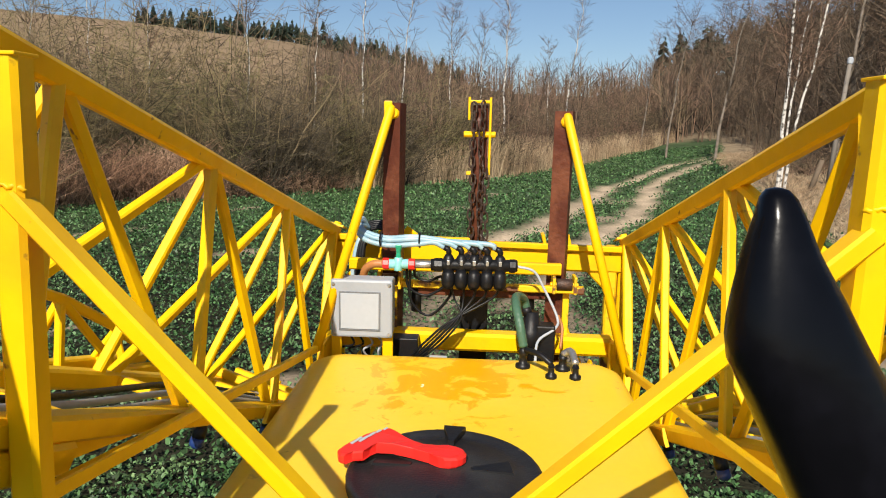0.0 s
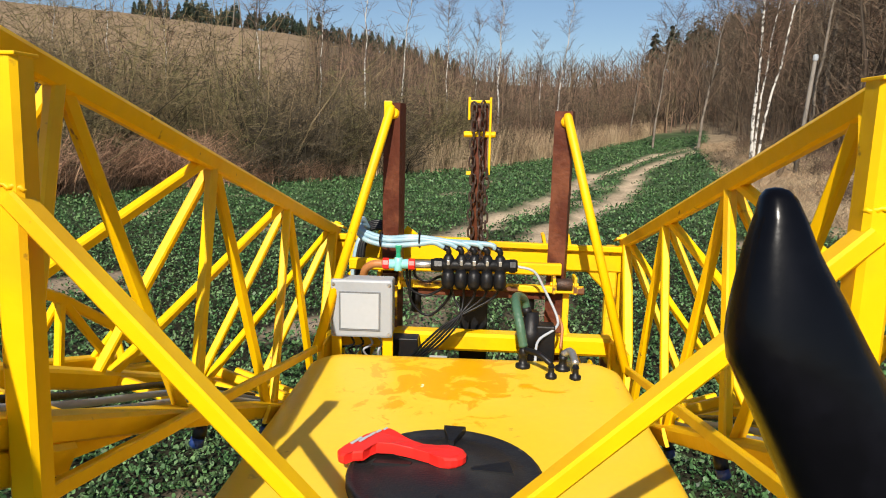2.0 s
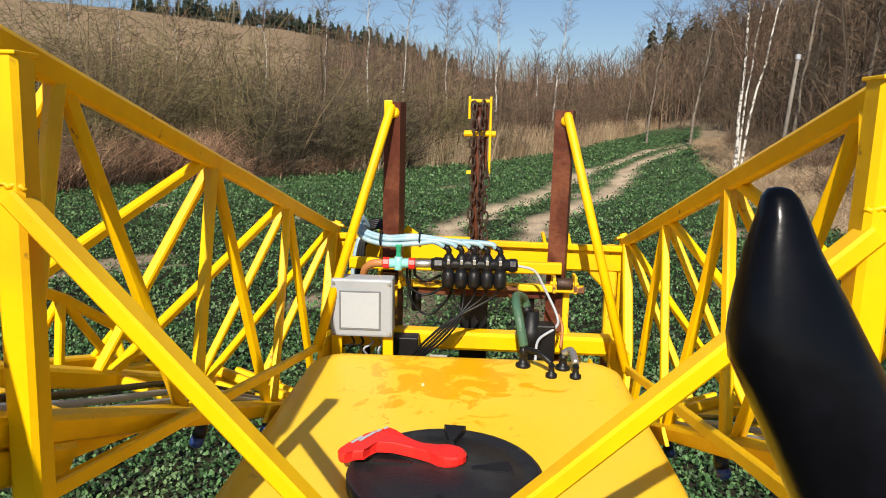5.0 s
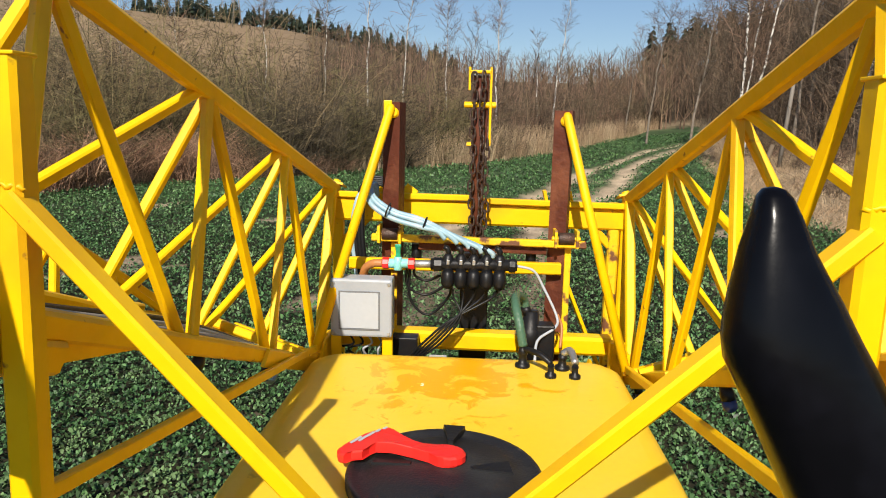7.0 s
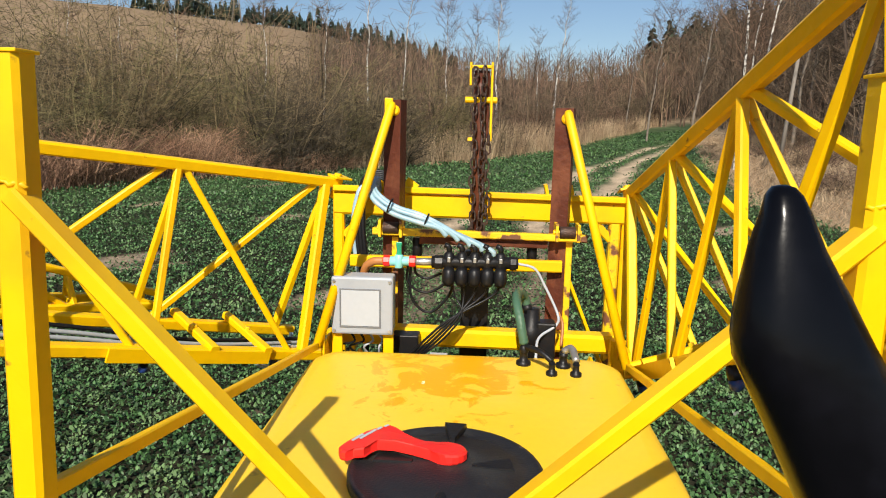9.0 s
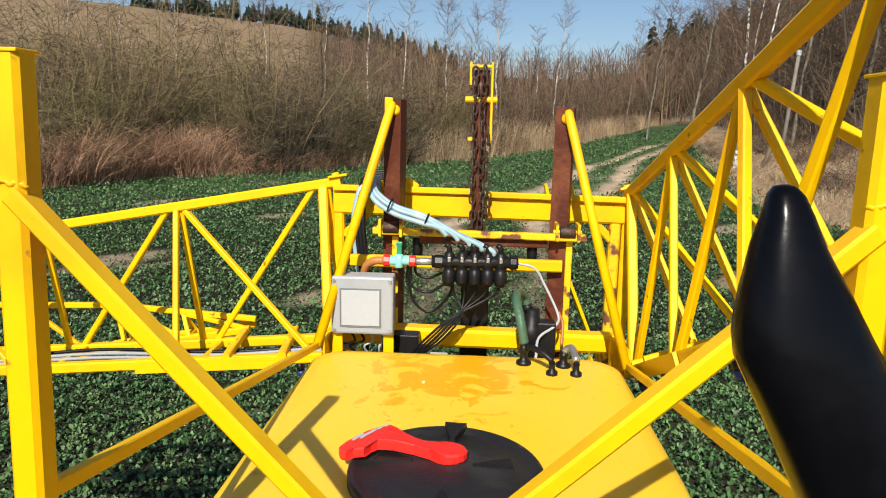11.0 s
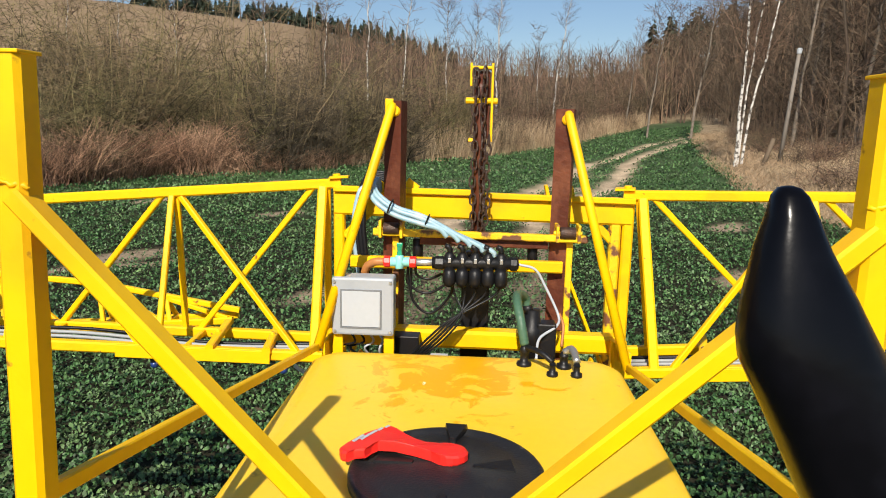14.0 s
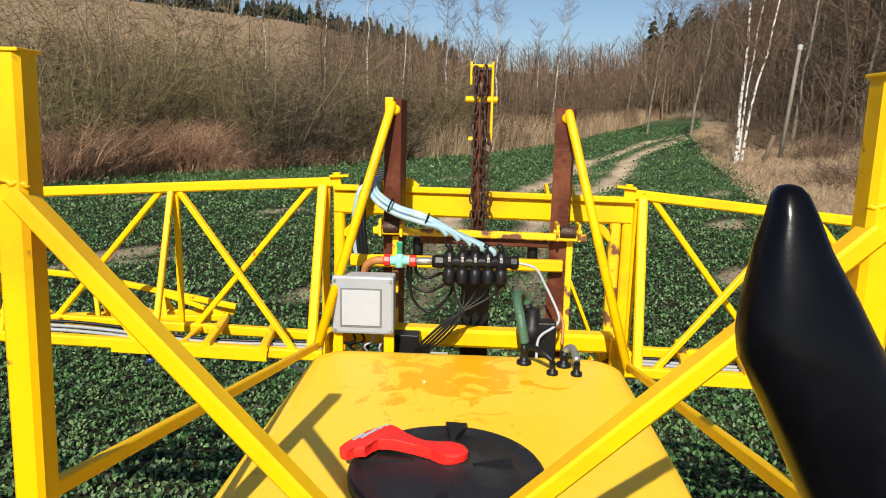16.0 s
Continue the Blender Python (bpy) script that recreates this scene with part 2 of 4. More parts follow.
def make_ground():
    """One sheet to the horizon, finer near the sprayer."""
    xs = np.concatenate([-np.geomspace(900, 30, 26), np.arange(-29, 29.1, 0.25), np.geomspace(30, 900, 26)])
    ys = np.concatenate([-np.geomspace(900, 12, 14), np.arange(-11, 3, 0.5), np.arange(3, 24, 0.2), np.arange(24, 62.1, 0.5), np.geomspace(63, 1200, 34)])
    X, Y = np.meshgrid(xs, ys)
    Z = gz(X, Y)
    near = (np.abs(X) < 29) & (Y < 62) & (Y > -11)
    Z = Z + near * (0.03 * np.sin(X * 1.9 + 0.7 * Y) * np.sin(Y * 1.3) - 0.07 * rut_mask(X, Y))
    V = np.stack([X, Y, Z], -1).reshape(-1, 3)
    nx, ny = len(xs), len(ys)
    i = (np.arange(ny - 1)[:, None] * nx + np.arange(nx - 1)[None, :]).ravel()
    F = np.stack([i, i + 1, i + nx + 1, i + nx], -1)
    m = bpy.data.materials.new("field_ground")
    m.use_nodes = True
    n, l = m.node_tree.nodes, m.node_tree.links
    b = n["Principled BSDF"]
    b.inputs["Roughness"].default_value = 0.95
    b.inputs["Specular IOR Level"].default_value = 0.1
    col = n.new("ShaderNodeVertexColor")
    col.layer_name = "cover"
    co = n.new("ShaderNodeTexCoord")
    t1, t2 = n.new("ShaderNodeTexNoise"), n.new("ShaderNodeTexNoise")
    t1.inputs["Scale"].default_value, t2.inputs["Scale"].default_value = 0.8, 14
    t1.inputs["Detail"].default_value, t2.inputs["Detail"].default_value = 6, 5
    l.new(co.outputs["Object"], t1.inputs[0])
    l.new(co.outputs["Object"], t2.inputs[0])
    ad = n.new("ShaderNodeMath")
    ad.operation = "ADD"
    l.new(t1.outputs[0], ad.inputs[0])
    l.new(t2.outputs[0], ad.inputs[1])
    mr = n.new("ShaderNodeMapRange")
    mr.inputs["From Min"].default_value, mr.inputs["From Max"].default_value = 0.6, 1.4
    mr.inputs["To Min"].default_value, mr.inputs["To Max"].default_value = 0.55, 1.45
    l.new(ad.outputs[0], mr.inputs[0])
    h = n.new("ShaderNodeHueSaturation")
    l.new(mr.outputs[0], h.inputs["Value"])
    l.new(col.outputs[0], h.inputs["Color"])
    l.new(h.outputs[0], b.inputs["Base Color"])
    bp = n.new("ShaderNodeBump")
    bp.inputs["Strength"].default_value, bp.inputs["Distance"].default_value = 0.6, 0.05
    l.new(t2.outputs[0], bp.inputs["Height"])
    l.new(bp.outputs[0], b.inputs["Normal"])
    ob = mesh_arrays("ground", V, F, m, label="field ground darkened for shade under green crop, with bare wheel ruts and a tan hill behind")
    tagged(ob, category="ground", kind="structure")
    # kinds of cover: crop soil in painted shade, bare ruts, dry grass, hill field
    x, y = V[:, 0], V[:, 1]
    # first colour is near black: the shade between crop leaves, painted in
    shaded_soil, rut, dry = np.array([0.026, 0.025, 0.015]), np.array([0.46, 0.355, 0.245]), np.array([0.27, 0.205, 0.13])
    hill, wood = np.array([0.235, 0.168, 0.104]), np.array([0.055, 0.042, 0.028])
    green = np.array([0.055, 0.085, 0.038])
    C = np.tile(shaded_soil, (len(V), 1))
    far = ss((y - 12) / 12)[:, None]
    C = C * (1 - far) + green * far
    k = (ss((bald(x, y) - 0.9) / 0.25) * (y < 30) * 0.8)[:, None]
    C = C * (1 - k) + rut * 0.75 * k
    k = rut_mask(x, y)[:, None]
    C = C * (1 - k) + rut * k
    k = np.maximum(bank(x, y) * (y > -5), ss((y - foot(x)) / 0.8 + 0.3))[:, None]
    C = C * (1 - k) + dry * k
    # ground beneath scrub and trees: their shade is put in as a dark colour
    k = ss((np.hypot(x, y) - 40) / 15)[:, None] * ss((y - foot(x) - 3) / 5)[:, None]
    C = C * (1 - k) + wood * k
    az = np.degrees(np.arctan2(x, np.maximum(y, 1e-3)))
    k = (ss((np.hypot(x, y) - 75) / 10) * ss((-10 - az) / 6) * (y > 0))[:, None]
    C = C * (1 - k) + hill * k
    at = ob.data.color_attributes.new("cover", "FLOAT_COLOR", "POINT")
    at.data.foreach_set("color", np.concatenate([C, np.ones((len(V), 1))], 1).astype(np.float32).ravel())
    ob.data.polygons.foreach_set("use_smooth", [True] * len(ob.data.polygons))
    return ob


make_ground()

LEAF = material("crop_leaf", (0.050, 0.112, 0.036), 0.5, spec=0.3, vary=0.2, scale=2, fine=30, bump=0, second=(0.100, 0.165, 0.062), amount=0.45, island=0.75)
SHRUB = material("dark_olive_stems", (0.085, 0.066, 0.040), 0.85, vary=0.2, scale=0.5, fine=9, bump=0, second=(0.13, 0.10, 0.062), amount=0.42, island=0.9)
TWIG = material("grey_brown_twigs", (0.205, 0.150, 0.080), 0.8, vary=0.2, scale=0.35, fine=9, bump=0, second=(0.142, 0.124, 0.050), amount=0.48, island=0.9)
RED_TWIG = material("reddish_twigs", (0.165, 0.102, 0.066), 0.8, vary=0.2, scale=0.3, fine=9, bump=0, second=(0.125, 0.096, 0.054), amount=0.45, island=0.85)
DARK_TWIG = material("dark_wood_twigs", (0.125, 0.090, 0.058), 0.85, vary=0.2, scale=0.3, fine=9, bump=0, second=(0.150, 0.094, 0.060), amount=0.45, island=0.8)
DRY = material("dry_grass", (0.42, 0.315, 0.195), 0.85, vary=0.15, scale=0.6, fine=9, bump=0, second=(0.36, 0.25, 0.15), amount=0.5, island=0.45)
REED = material("brown_canes", (0.46, 0.285, 0.180), 0.85, vary=0.15, scale=0.6, fine=9, bump=0, second=(0.30, 0.170, 0.105), amount=0.5, island=0.8)
BARK = material("birch_bark", (0.55, 0.52, 0.47), 0.7, vary=0.15, scale=6, fine=40, bump=0.3, second=(0.09, 0.075, 0.06), amount=0.46, spread=0.05)
GREYBARK = material("grey_bark", (0.20, 0.165, 0.13), 0.85, vary=0.2, scale=4, fine=30, bump=0.4, second=(0.12, 0.10, 0.075), amount=0.45)
NEEDLE = material("pine_needles", (0.020, 0.034, 0.018), 0.8, vary=0.2, scale=0.5, fine=8, bump=0, second=(0.035, 0.045, 0.02), amount=0.4, island=0.4)
POST = material("weathered_pole", (0.20, 0.175, 0.145), 0.8, vary=0.15, scale=4, fine=50, bump=0.3)

rng = np.random.default_rng(7)


def make_crop():
    """Leaves of the young crop, denser and finer near the sprayer."""
    Vs, Fs, off = [], [], 0
    for y0, y1, per, size in ((3.6, 8, 1900, 0.033), (8, 15, 620, 0.047), (15, 27, 200, 0.068), (27, 56, 60, 0.10), (-10, 3.6, 480, 0.052)):
        xa, xb = -(0.78 * max(y1, 8) + 3.5), 0.66 * max(y1, 8) + 3
        n = int((xb - xa) * (y1 - y0) * per)
        x, y = rng.uniform(xa, xb, n), rng.uniform(y0, y1, n)
        fan = np.maximum(y, 6)
        keep = (x > -(0.80 * fan + 3.2)) & (x < 0.68 * fan + 3) & (y < foot(x) - 0.2) & (bank(x, y) < rng.uniform(0, 1, n))
        keep &= rng.uniform(0, 1, n) > 1.25 * rut_mask(x, y)
        keep &= rng.uniform(0, 1, n) < np.where(bald(x, y) > 1.0, 0.2, 1.0)
        x, y = x[keep], y[keep]
        n = len(x)
        a = rng.uniform(0, 2 * np.pi, n)
        L = size * rng.uniform(0.6, 1.35, n)
        W = L * rng.uniform(0.75, 1.05, n)
        up = rng.uniform(-0.2, 2.0, n)
        # plants stand close together, each a low mound with gaps of shade between
        cell = max(0.19, size * 3.6)
        ix, iy = np.floor(x / cell), np.floor(y / cell)
        ox, oy = np.sin(ix * 12.9 + iy * 78.2) * 43758.5, np.sin(ix * 39.3 + iy * 11.1) * 24634.6
        px, py = (ix + 0.5 + 0.5 * (ox - np.floor(ox) - 0.5)) * cell, (iy + 0.5 + 0.5 * (oy - np.floor(oy) - 0.5)) * cell
        mound = np.clip(1.1 - np.hypot(x - px, y - py) / (cell * 0.72), 0.05, 1)
        z = gz(x, y) + (0.02 + 0.17 * mound * rng.uniform(0.45, 1.15, n)) * (0.8 + 0.2 * np.sin(x * 3.1) * np.sin(y * 2.7)) * min(1.15, size / 0.05)
        d = np.stack([np.cos(a), np.sin(a), up], -1)
        d /= np.linalg.norm(d, axis=1, keepdims=True)
        s = np.stack([-np.sin(a), np.cos(a), rng.uniform(-0.8, 0.8, n)], -1)
        c = np.stack([x, y, z], -1)
        up1 = np.array([0, 0, 1.0])
        # a crinkled rim round the middle of each leaf
        m = 6 if size < 0.045 else 4
        mid = c + d * (L * 0.5)[:, None]
        rim = []
        for q in range(m):
            t = 2 * np.pi * q / m
            r = rng.uniform(0.5, 1.2, n)
            rim.append(mid + d * (L * 0.5 * math.cos(t) * r)[:, None] + s * (W * 0.5 * math.sin(t) * r)[:, None] + up1 * (L * rng.uniform(-0.16, 0.10, n))[:, None])
        V = np.stack(rim + [mid + up1 * (L * 0.02)[:, None]], 1).reshape(-1, 3)
        b = np.arange(n)[:, None] * (m + 1) + off
        F = np.concatenate([b + np.array((q, (q + 1) % m, m)) for q in range(m)], 0)
        Vs.append(V), Fs.append(F)
        off += len(V)
    ob = mesh_arrays("crop_leaves", np.concatenate(Vs), np.concatenate(Fs), LEAF, label="low dense green rapeseed leaves covering the field")
    tagged(ob, category="crop", kind="stuff")


make_crop()


def runs(base, height, lean, k=5, wob=0.12):
    """Curved stems from base points: heights, leaning vectors."""
    n = len(base)
    t = np.linspace(0, 1, k)
    P = base[:, None, :] + np.zeros((n, k, 3))
    P[..., 2] += height[:, None] * t
    P[..., :2] += lean[:, None, :] * (t ** 1.5)[None, :, None] * height[:, None, None]
    P += rng.normal(0, 1, (n, k, 3)) * wob * (height[:, None, None] / k) * t[None, :, None]
    return P


def branch_off(P, R, per, length, k=4, spread=0.8, up=0.6, start=0.25, thin=0.5):
    """Side twigs that leave the runs P."""
    n, kk, _ = P.shape
    i = np.repeat(np.arange(n), per)
    f = rng.uniform(start, 0.97, len(i)) * (kk - 1)
    a = np.floor(f).astype(int)
    w = (f - a)[:, None]
    b0 = P[i, a] * (1 - w) + P[i, np.minimum(a + 1, kk - 1)] * w
    r0 = (R[i, a] * (1 - w[:, 0]) + R[i, np.minimum(a + 1, kk - 1)] * w[:, 0]) * thin
    ang = rng.uniform(0, 2 * np.pi, len(i))
    d = np.stack([np.cos(ang) * spread, np.sin(ang) * spread, np.full(len(i), up) + rng.normal(0, 0.2, len(i))], -1)
    d /= np.linalg.norm(d, axis=1, keepdims=True)
    Ln = length * rng.uniform(0.4, 1.2, len(i)) * (1.15 - 0.6 * f / (kk - 1))
    t = np.linspace(0, 1, k)
    Q = b0[:, None, :] + d[:, None, :] * (Ln[:, None] * t)[:, :, None]
    Q[..., 2] += (Ln[:, None] * 0.15) * t ** 2
    Q += rng.normal(0, 0.05, Q.shape) * Ln[:, None, None] * t[None, :, None]
    return Q, np.maximum(r0[:, None] * (1 - 0.75 * t), 0.0015)


def merged(name, groups, mat, sides=3, parent=None, label=""):
    Vs, Fs, off = [], [], 0
    for P, R in groups:
        V, F = stems(P, R, sides)
        Vs.append(V), Fs.append(F + off)
        off += len(V)
    return mesh_arrays(name, np.concatenate(Vs), np.concatenate(Fs), mat, parent, label)


def taper(n, k, r, end=0.25):
    r = np.asarray(r, float) * np.ones(n)
    return r[:, None] * np.linspace(1, end, k)[None, :]


def make_thicket(name, xs, deep, clumps, per, height, mat, label, width=0.03, spread=0.45, twigs=9, tlen=1.3):
    """Bushes whose stems fan out from common feet."""
    n = clumps * per
    cx = rng.uniform(*xs, clumps)
    cy = foot(cx) + deep[0] + (deep[1] - deep[0]) * rng.uniform(0, 1, clumps) ** 1.3
    ch = height * rng.uniform(0.55, 1.15, clumps) * np.interp(cy - foot(cx), [0, 2.5, 6], [0.62, 0.9, 1.05]) * np.interp(cx, [-24, -17, -13, -9, -6, -3], [0.98, 1.10, 1.22, 1.22, 1.08, 0.95])
    i = np.repeat(np.arange(clumps), per)
    a = rng.uniform(0, 2 * np.pi, n)
    out = np.abs(rng.normal(0, spread, n))
    x, y = cx[i] + np.cos(a) * 0.35 * rng.uniform(0, 1, n), cy[i] + np.sin(a) * 0.35 * rng.uniform(0, 1, n)
    h = ch[i] * rng.uniform(0.55, 1.1, n) * (1 - 0.35 * np.clip(out, 0, 1))
    P = runs(np.stack([x, y, gz(x, y) - 0.05], -1), h, np.stack([np.cos(a), np.sin(a)], -1) * out[:, None], 5, 0.2)
    R = taper(n, 5, width * rng.uniform(0.5, 1.4, n))
    Q, S = branch_off(P, R, twigs, tlen, k=3, spread=1.0, up=0.2, start=0.1, thin=0.6)
    S = np.maximum(S, width * 0.25)
    T, U = branch_off(Q, S, 3, tlen * 0.45, k=2, spread=1.0, up=0.15, start=0.2, thin=0.8)
    ob = merged(name, [(P, R), (Q, S), (T, np.maximum(U, width * 0.22))], mat, label=label)
    return tagged(ob, category="bushes", kind="stuff")


make_thicket("thicket", (-40, -1), (0.6, 8), 300, 11, 5.9, TWIG, "dense leafless grey-brown shrubs along the field edge", 0.022, 0.6, 9, 1.2)
make_thicket("front_shrubs", (-8.8, -3.5), (0.1, 1.5), 24, 17, 5.6, SHRUB, "dark many-stemmed leafless shrubs at the very edge of the field", 0.024, 0.55, 6, 1.1)
make_thicket("red_thicket", (-4, 17), (1, 14), 230, 8, 4.9, RED_TWIG, "leafless reddish-brown young trees behind the field", 0.026, 0.35, 9, 1.2)
make_thicket("far_thicket", (-60, 20), (9, 32), 230, 9, 5.6, DARK_TWIG, "further leafless brown scrub behind the hedge", 0.04, 0.35, 8, 1.8)
make_thicket("side_thicket", (-44, -11), (4, 13), 185, 9, 6.3, TWIG, "tall leafless brown shrubs beside the field", 0.028, 0.5, 11, 1.5)


def make_reeds():
    edge = ((5, 9.5), (15, 8.8), (17, 8.3), (19.6, 8.0), (28.4, 9.6), (42.2, 13.0), (70, 22))
    n = 15000
    x = rng.uniform(-30, -5.5, n)
    y = foot(x) + rng.uniform(-0.7, 1.0, n) + np.abs(rng.normal(0, 0.7, n))
    h = rng.uniform(0.35, 1.15, n) * np.interp(x, [-34, -12, -8, -5.5], [2.5, 2.3, 1.3, 0.9]) * (0.75 + 0.3 * np.sin(x * 1.7) * np.sin(x * 0.6 + 1))
    keep = rng.uniform(0, 1, n) < np.interp(x, [-8.6, -7.2, -5.5], [1.0, 0.5, 0.4])
    x, y, h = x[keep], y[keep], h[keep]
    n = len(x)
    P = runs(np.stack([x, y, gz(x, y)], -1), h, rng.normal(0, 0.55, (n, 2)), 4, 0.25)
    R = taper(n, 4, rng.uniform(0.007, 0.016, n))
    Q, S = branch_off(P, R, 2, 0.55, k=2, spread=1.0, up=0.3, start=0.3, thin=0.7)
    ob = merged("brown_canes", [(P, R), (Q, np.maximum(S, 0.005))], REED, label="tangled reddish-brown dead canes at the edge of the scrub")
    tagged(ob, category="canes", kind="stuff")
    n = 5600
    x = rng.uniform(-5.5, 17, n)
    y = foot(x) + rng.uniform(-0.5, 1.6, n)
    P = runs(np.stack([x, y, gz(x, y)], -1), rng.uniform(0.35, 1.5, n) * np.interp(x, [-5.5, 0, 6, 17], [0.7, 1.5, 1.3, 0.9]), rng.normal(0, 0.22, (n, 2)), 3)
    n2 = 15000
    y2 = rng.uniform(13, 46, n2)
    x2 = np.interp(y2, [e[0] for e in edge], [e[1] for e in edge]) + rng.exponential(4, n2) - 0.3
    P2 = runs(np.stack([x2, y2, gz(x2, y2)], -1), rng.uniform(0.05, 0.26, n2), rng.normal(0, 0.9, (n2, 2)), 3)
    ob = merged("dry_grass", [(P, taper(n, 3, 0.013)), (P2, taper(n2, 3, 0.012))], DRY, label="pale dry tan grass along the track and on the bank")
    tagged(ob, category="grass", kind="stuff")
    # brown brambles in clumps on the bank
    r = np.random.default_rng(31)
    m, per = 32, 55
    cy = r.uniform(19, 44, m)
    cx = np.interp(cy, [5, 15, 17, 19.6, 28.4, 42.2, 70], [9.5, 8.8, 8.3, 8.0, 9.6, 13.0, 22]) + 2.2 + r.exponential(2.6, m)
    i = np.repeat(np.arange(m), per)
    n3 = len(i)
    x3, y3 = cx[i] + r.normal(0, 0.45, n3), cy[i] + r.normal(0, 0.45, n3)
    P3 = runs(np.stack([x3, y3, gz(x3, y3) - 0.03], -1), r.uniform(0.2, 0.95, n3), r.normal(0, 0.8, (n3, 2)), 4, 0.2)
    R3 = taper(n3, 4, 0.012)
    Q3, S3 = branch_off(P3, R3, 4, 0.35, k=2, spread=1.0, up=0.2, start=0.2, thin=0.7)
    ob = merged("brambles", [(P3, R3), (Q3, np.maximum(S3, 0.006))], RED_TWIG, label="low leafless reddish-brown brambles on the dry bank")
    tagged(ob, category="bushes", kind="stuff")


make_reeds()


def make_wood():
    """The bare wood on the rising ground beside the track, and the conifers behind."""
    n = 760
    x = rng.uniform(13, 62, n)
    y = rng.uniform(24, 95, n)
    keep = (x > np.interp(y, [24, 28, 42, 60, 95], [15, 13.5, 17, 20, 24])) & (x < 0.72 * y + 12)
    x, y = x[keep], y[keep]
    n = len(x)
    P = runs(np.stack([x, y, gz(x, y) - 0.1], -1), rng.uniform(8, 13.5, n), rng.normal(0, 0.10, (n, 2)), 7, 0.14)
    R = taper(n, 7, rng.uniform(0.05, 0.12, n), 0.15)
    Q, S = branch_off(P, R, 20, 2.8, 4, up=0.6, start=0.08, thin=0.4)
    T, U = branch_off(Q, S, 8, 1.25, 3, spread=1.0, up=0.3, start=0.15)
    ob = merged("bare_wood", [(P, R), (Q, S), (T, np.maximum(U, 0.011))], DARK_TWIG, label="dark leafless deciduous wood on the slope beside the track")
    tagged(ob, category="woodland", kind="stuff")
    n = 4200
    x = rng.uniform(11, 60, n)
    y = rng.uniform(22, 80, n)
    keep = x > np.interp(y, [22, 28, 42, 60, 95], [13.5, 12.4, 15.5, 19, 24])
    x, y = x[keep], y[keep]
    n = len(x)
    P = runs(np.stack([x, y, gz(x, y)], -1), rng.uniform(0.6, 5.5, n), rng.normal(0, 0.35, (n, 2)), 4, 0.2)
    R = taper(n, 4, 0.016)
    Q, S = branch_off(P, R, 9, 1.2, 3, up=0.3)
    ob = merged("undergrowth", [(P, R), (Q, np.maximum(S, 0.008))], DARK_TWIG, label="brown undergrowth at the edge of the wood")
    tagged(ob, category="undergrowth", kind="stuff")


make_wood()


def make_far_trees():
    """Rows of pines and bare trees on the ridges."""
    az = np.concatenate([rng.uniform(-27, -2, 420), 13 + 27 * rng.uniform(0, 1, 240) ** 0.7])
    r = np.concatenate([rng.uniform(190, 240, 420), rng.uniform(125, 200, 240)])
    x, y = r * np.sin(np.radians(az)), r * np.cos(np.radians(az))
    n = len(x)
    h = rng.uniform(6, 11, n)
    h[:420] *= np.interp(az[:420], [-29, -24, -15, -3], [0.3, 0.5, 0.55, 0.45]) * rng.uniform(0.6, 1.2, 420)
    z = gz(x, y)
    trunk = runs(np.stack([x, y, z - 0.5], -1), h, np.zeros((n, 2)), 3, 0.02)
    per = 60
    i = np.repeat(np.arange(n), per)
    f = rng.uniform(0.25, 1.0, len(i))
    rad = (1 - f) ** 0.7 * h[i] * 0.26 + 0.3
    a = rng.uniform(0, 2 * np.pi, len(i))
    c = np.stack([x[i], y[i], z[i] + h[i] * f], -1)
    d = np.stack([np.cos(a) * rad, np.sin(a) * rad, -0.25 * rad + rng.normal(0, 0.3, len(i))], -1)
    s = np.stack([-np.sin(a), np.cos(a), np.zeros(len(i))], -1) * (rad * 0.42)[:, None]
    lift = np.array([0, 0, 0.5])
    V = np.stack([c + lift, c + d * 0.6 + s + lift * 0.4, c + d, c + d * 0.6 - s], 1).reshape(-1, 3)
    F = np.arange(len(V)).reshape(-1, 4)
    ob = mesh_arrays("pine_ridge", V, F, NEEDLE, label="dark green pines along the ridge of the hill")
    tagged(ob, category="woodland", kind="stuff")
    ob = merged("pine_trunks", [(trunk, taper(n, 3, 0.16))], GREYBARK, label="thin pine trunks on the ridge")
    tagged(ob, category="woodland", kind="stuff")
    n = 900
    az = rng.uniform(-14, 17, n)
    r = rng.uniform(62, 150, n)
    x, y = r * np.sin(np.radians(az)), r * np.cos(np.radians(az))
    P = runs(np.stack([x, y, gz(x, y) - 0.3], -1), rng.uniform(4, 8.5, n), rng.normal(0, 0.06, (n, 2)), 5, 0.1)
    R = taper(n, 5, rng.uniform(0.05, 0.10, n), 0.3)
    Q, S = branch_off(P, R, 14, 2.4, 4, up=0.7, start=0.2, thin=0.5)
    ob = merged("far_bare_trees", [(P, R), (Q, np.maximum(S * 1.2, 0.018))], RED_TWIG, label="distant leafless reddish trees in the valley")
    tagged(ob, category="woodland", kind="stuff")


make_far_trees()


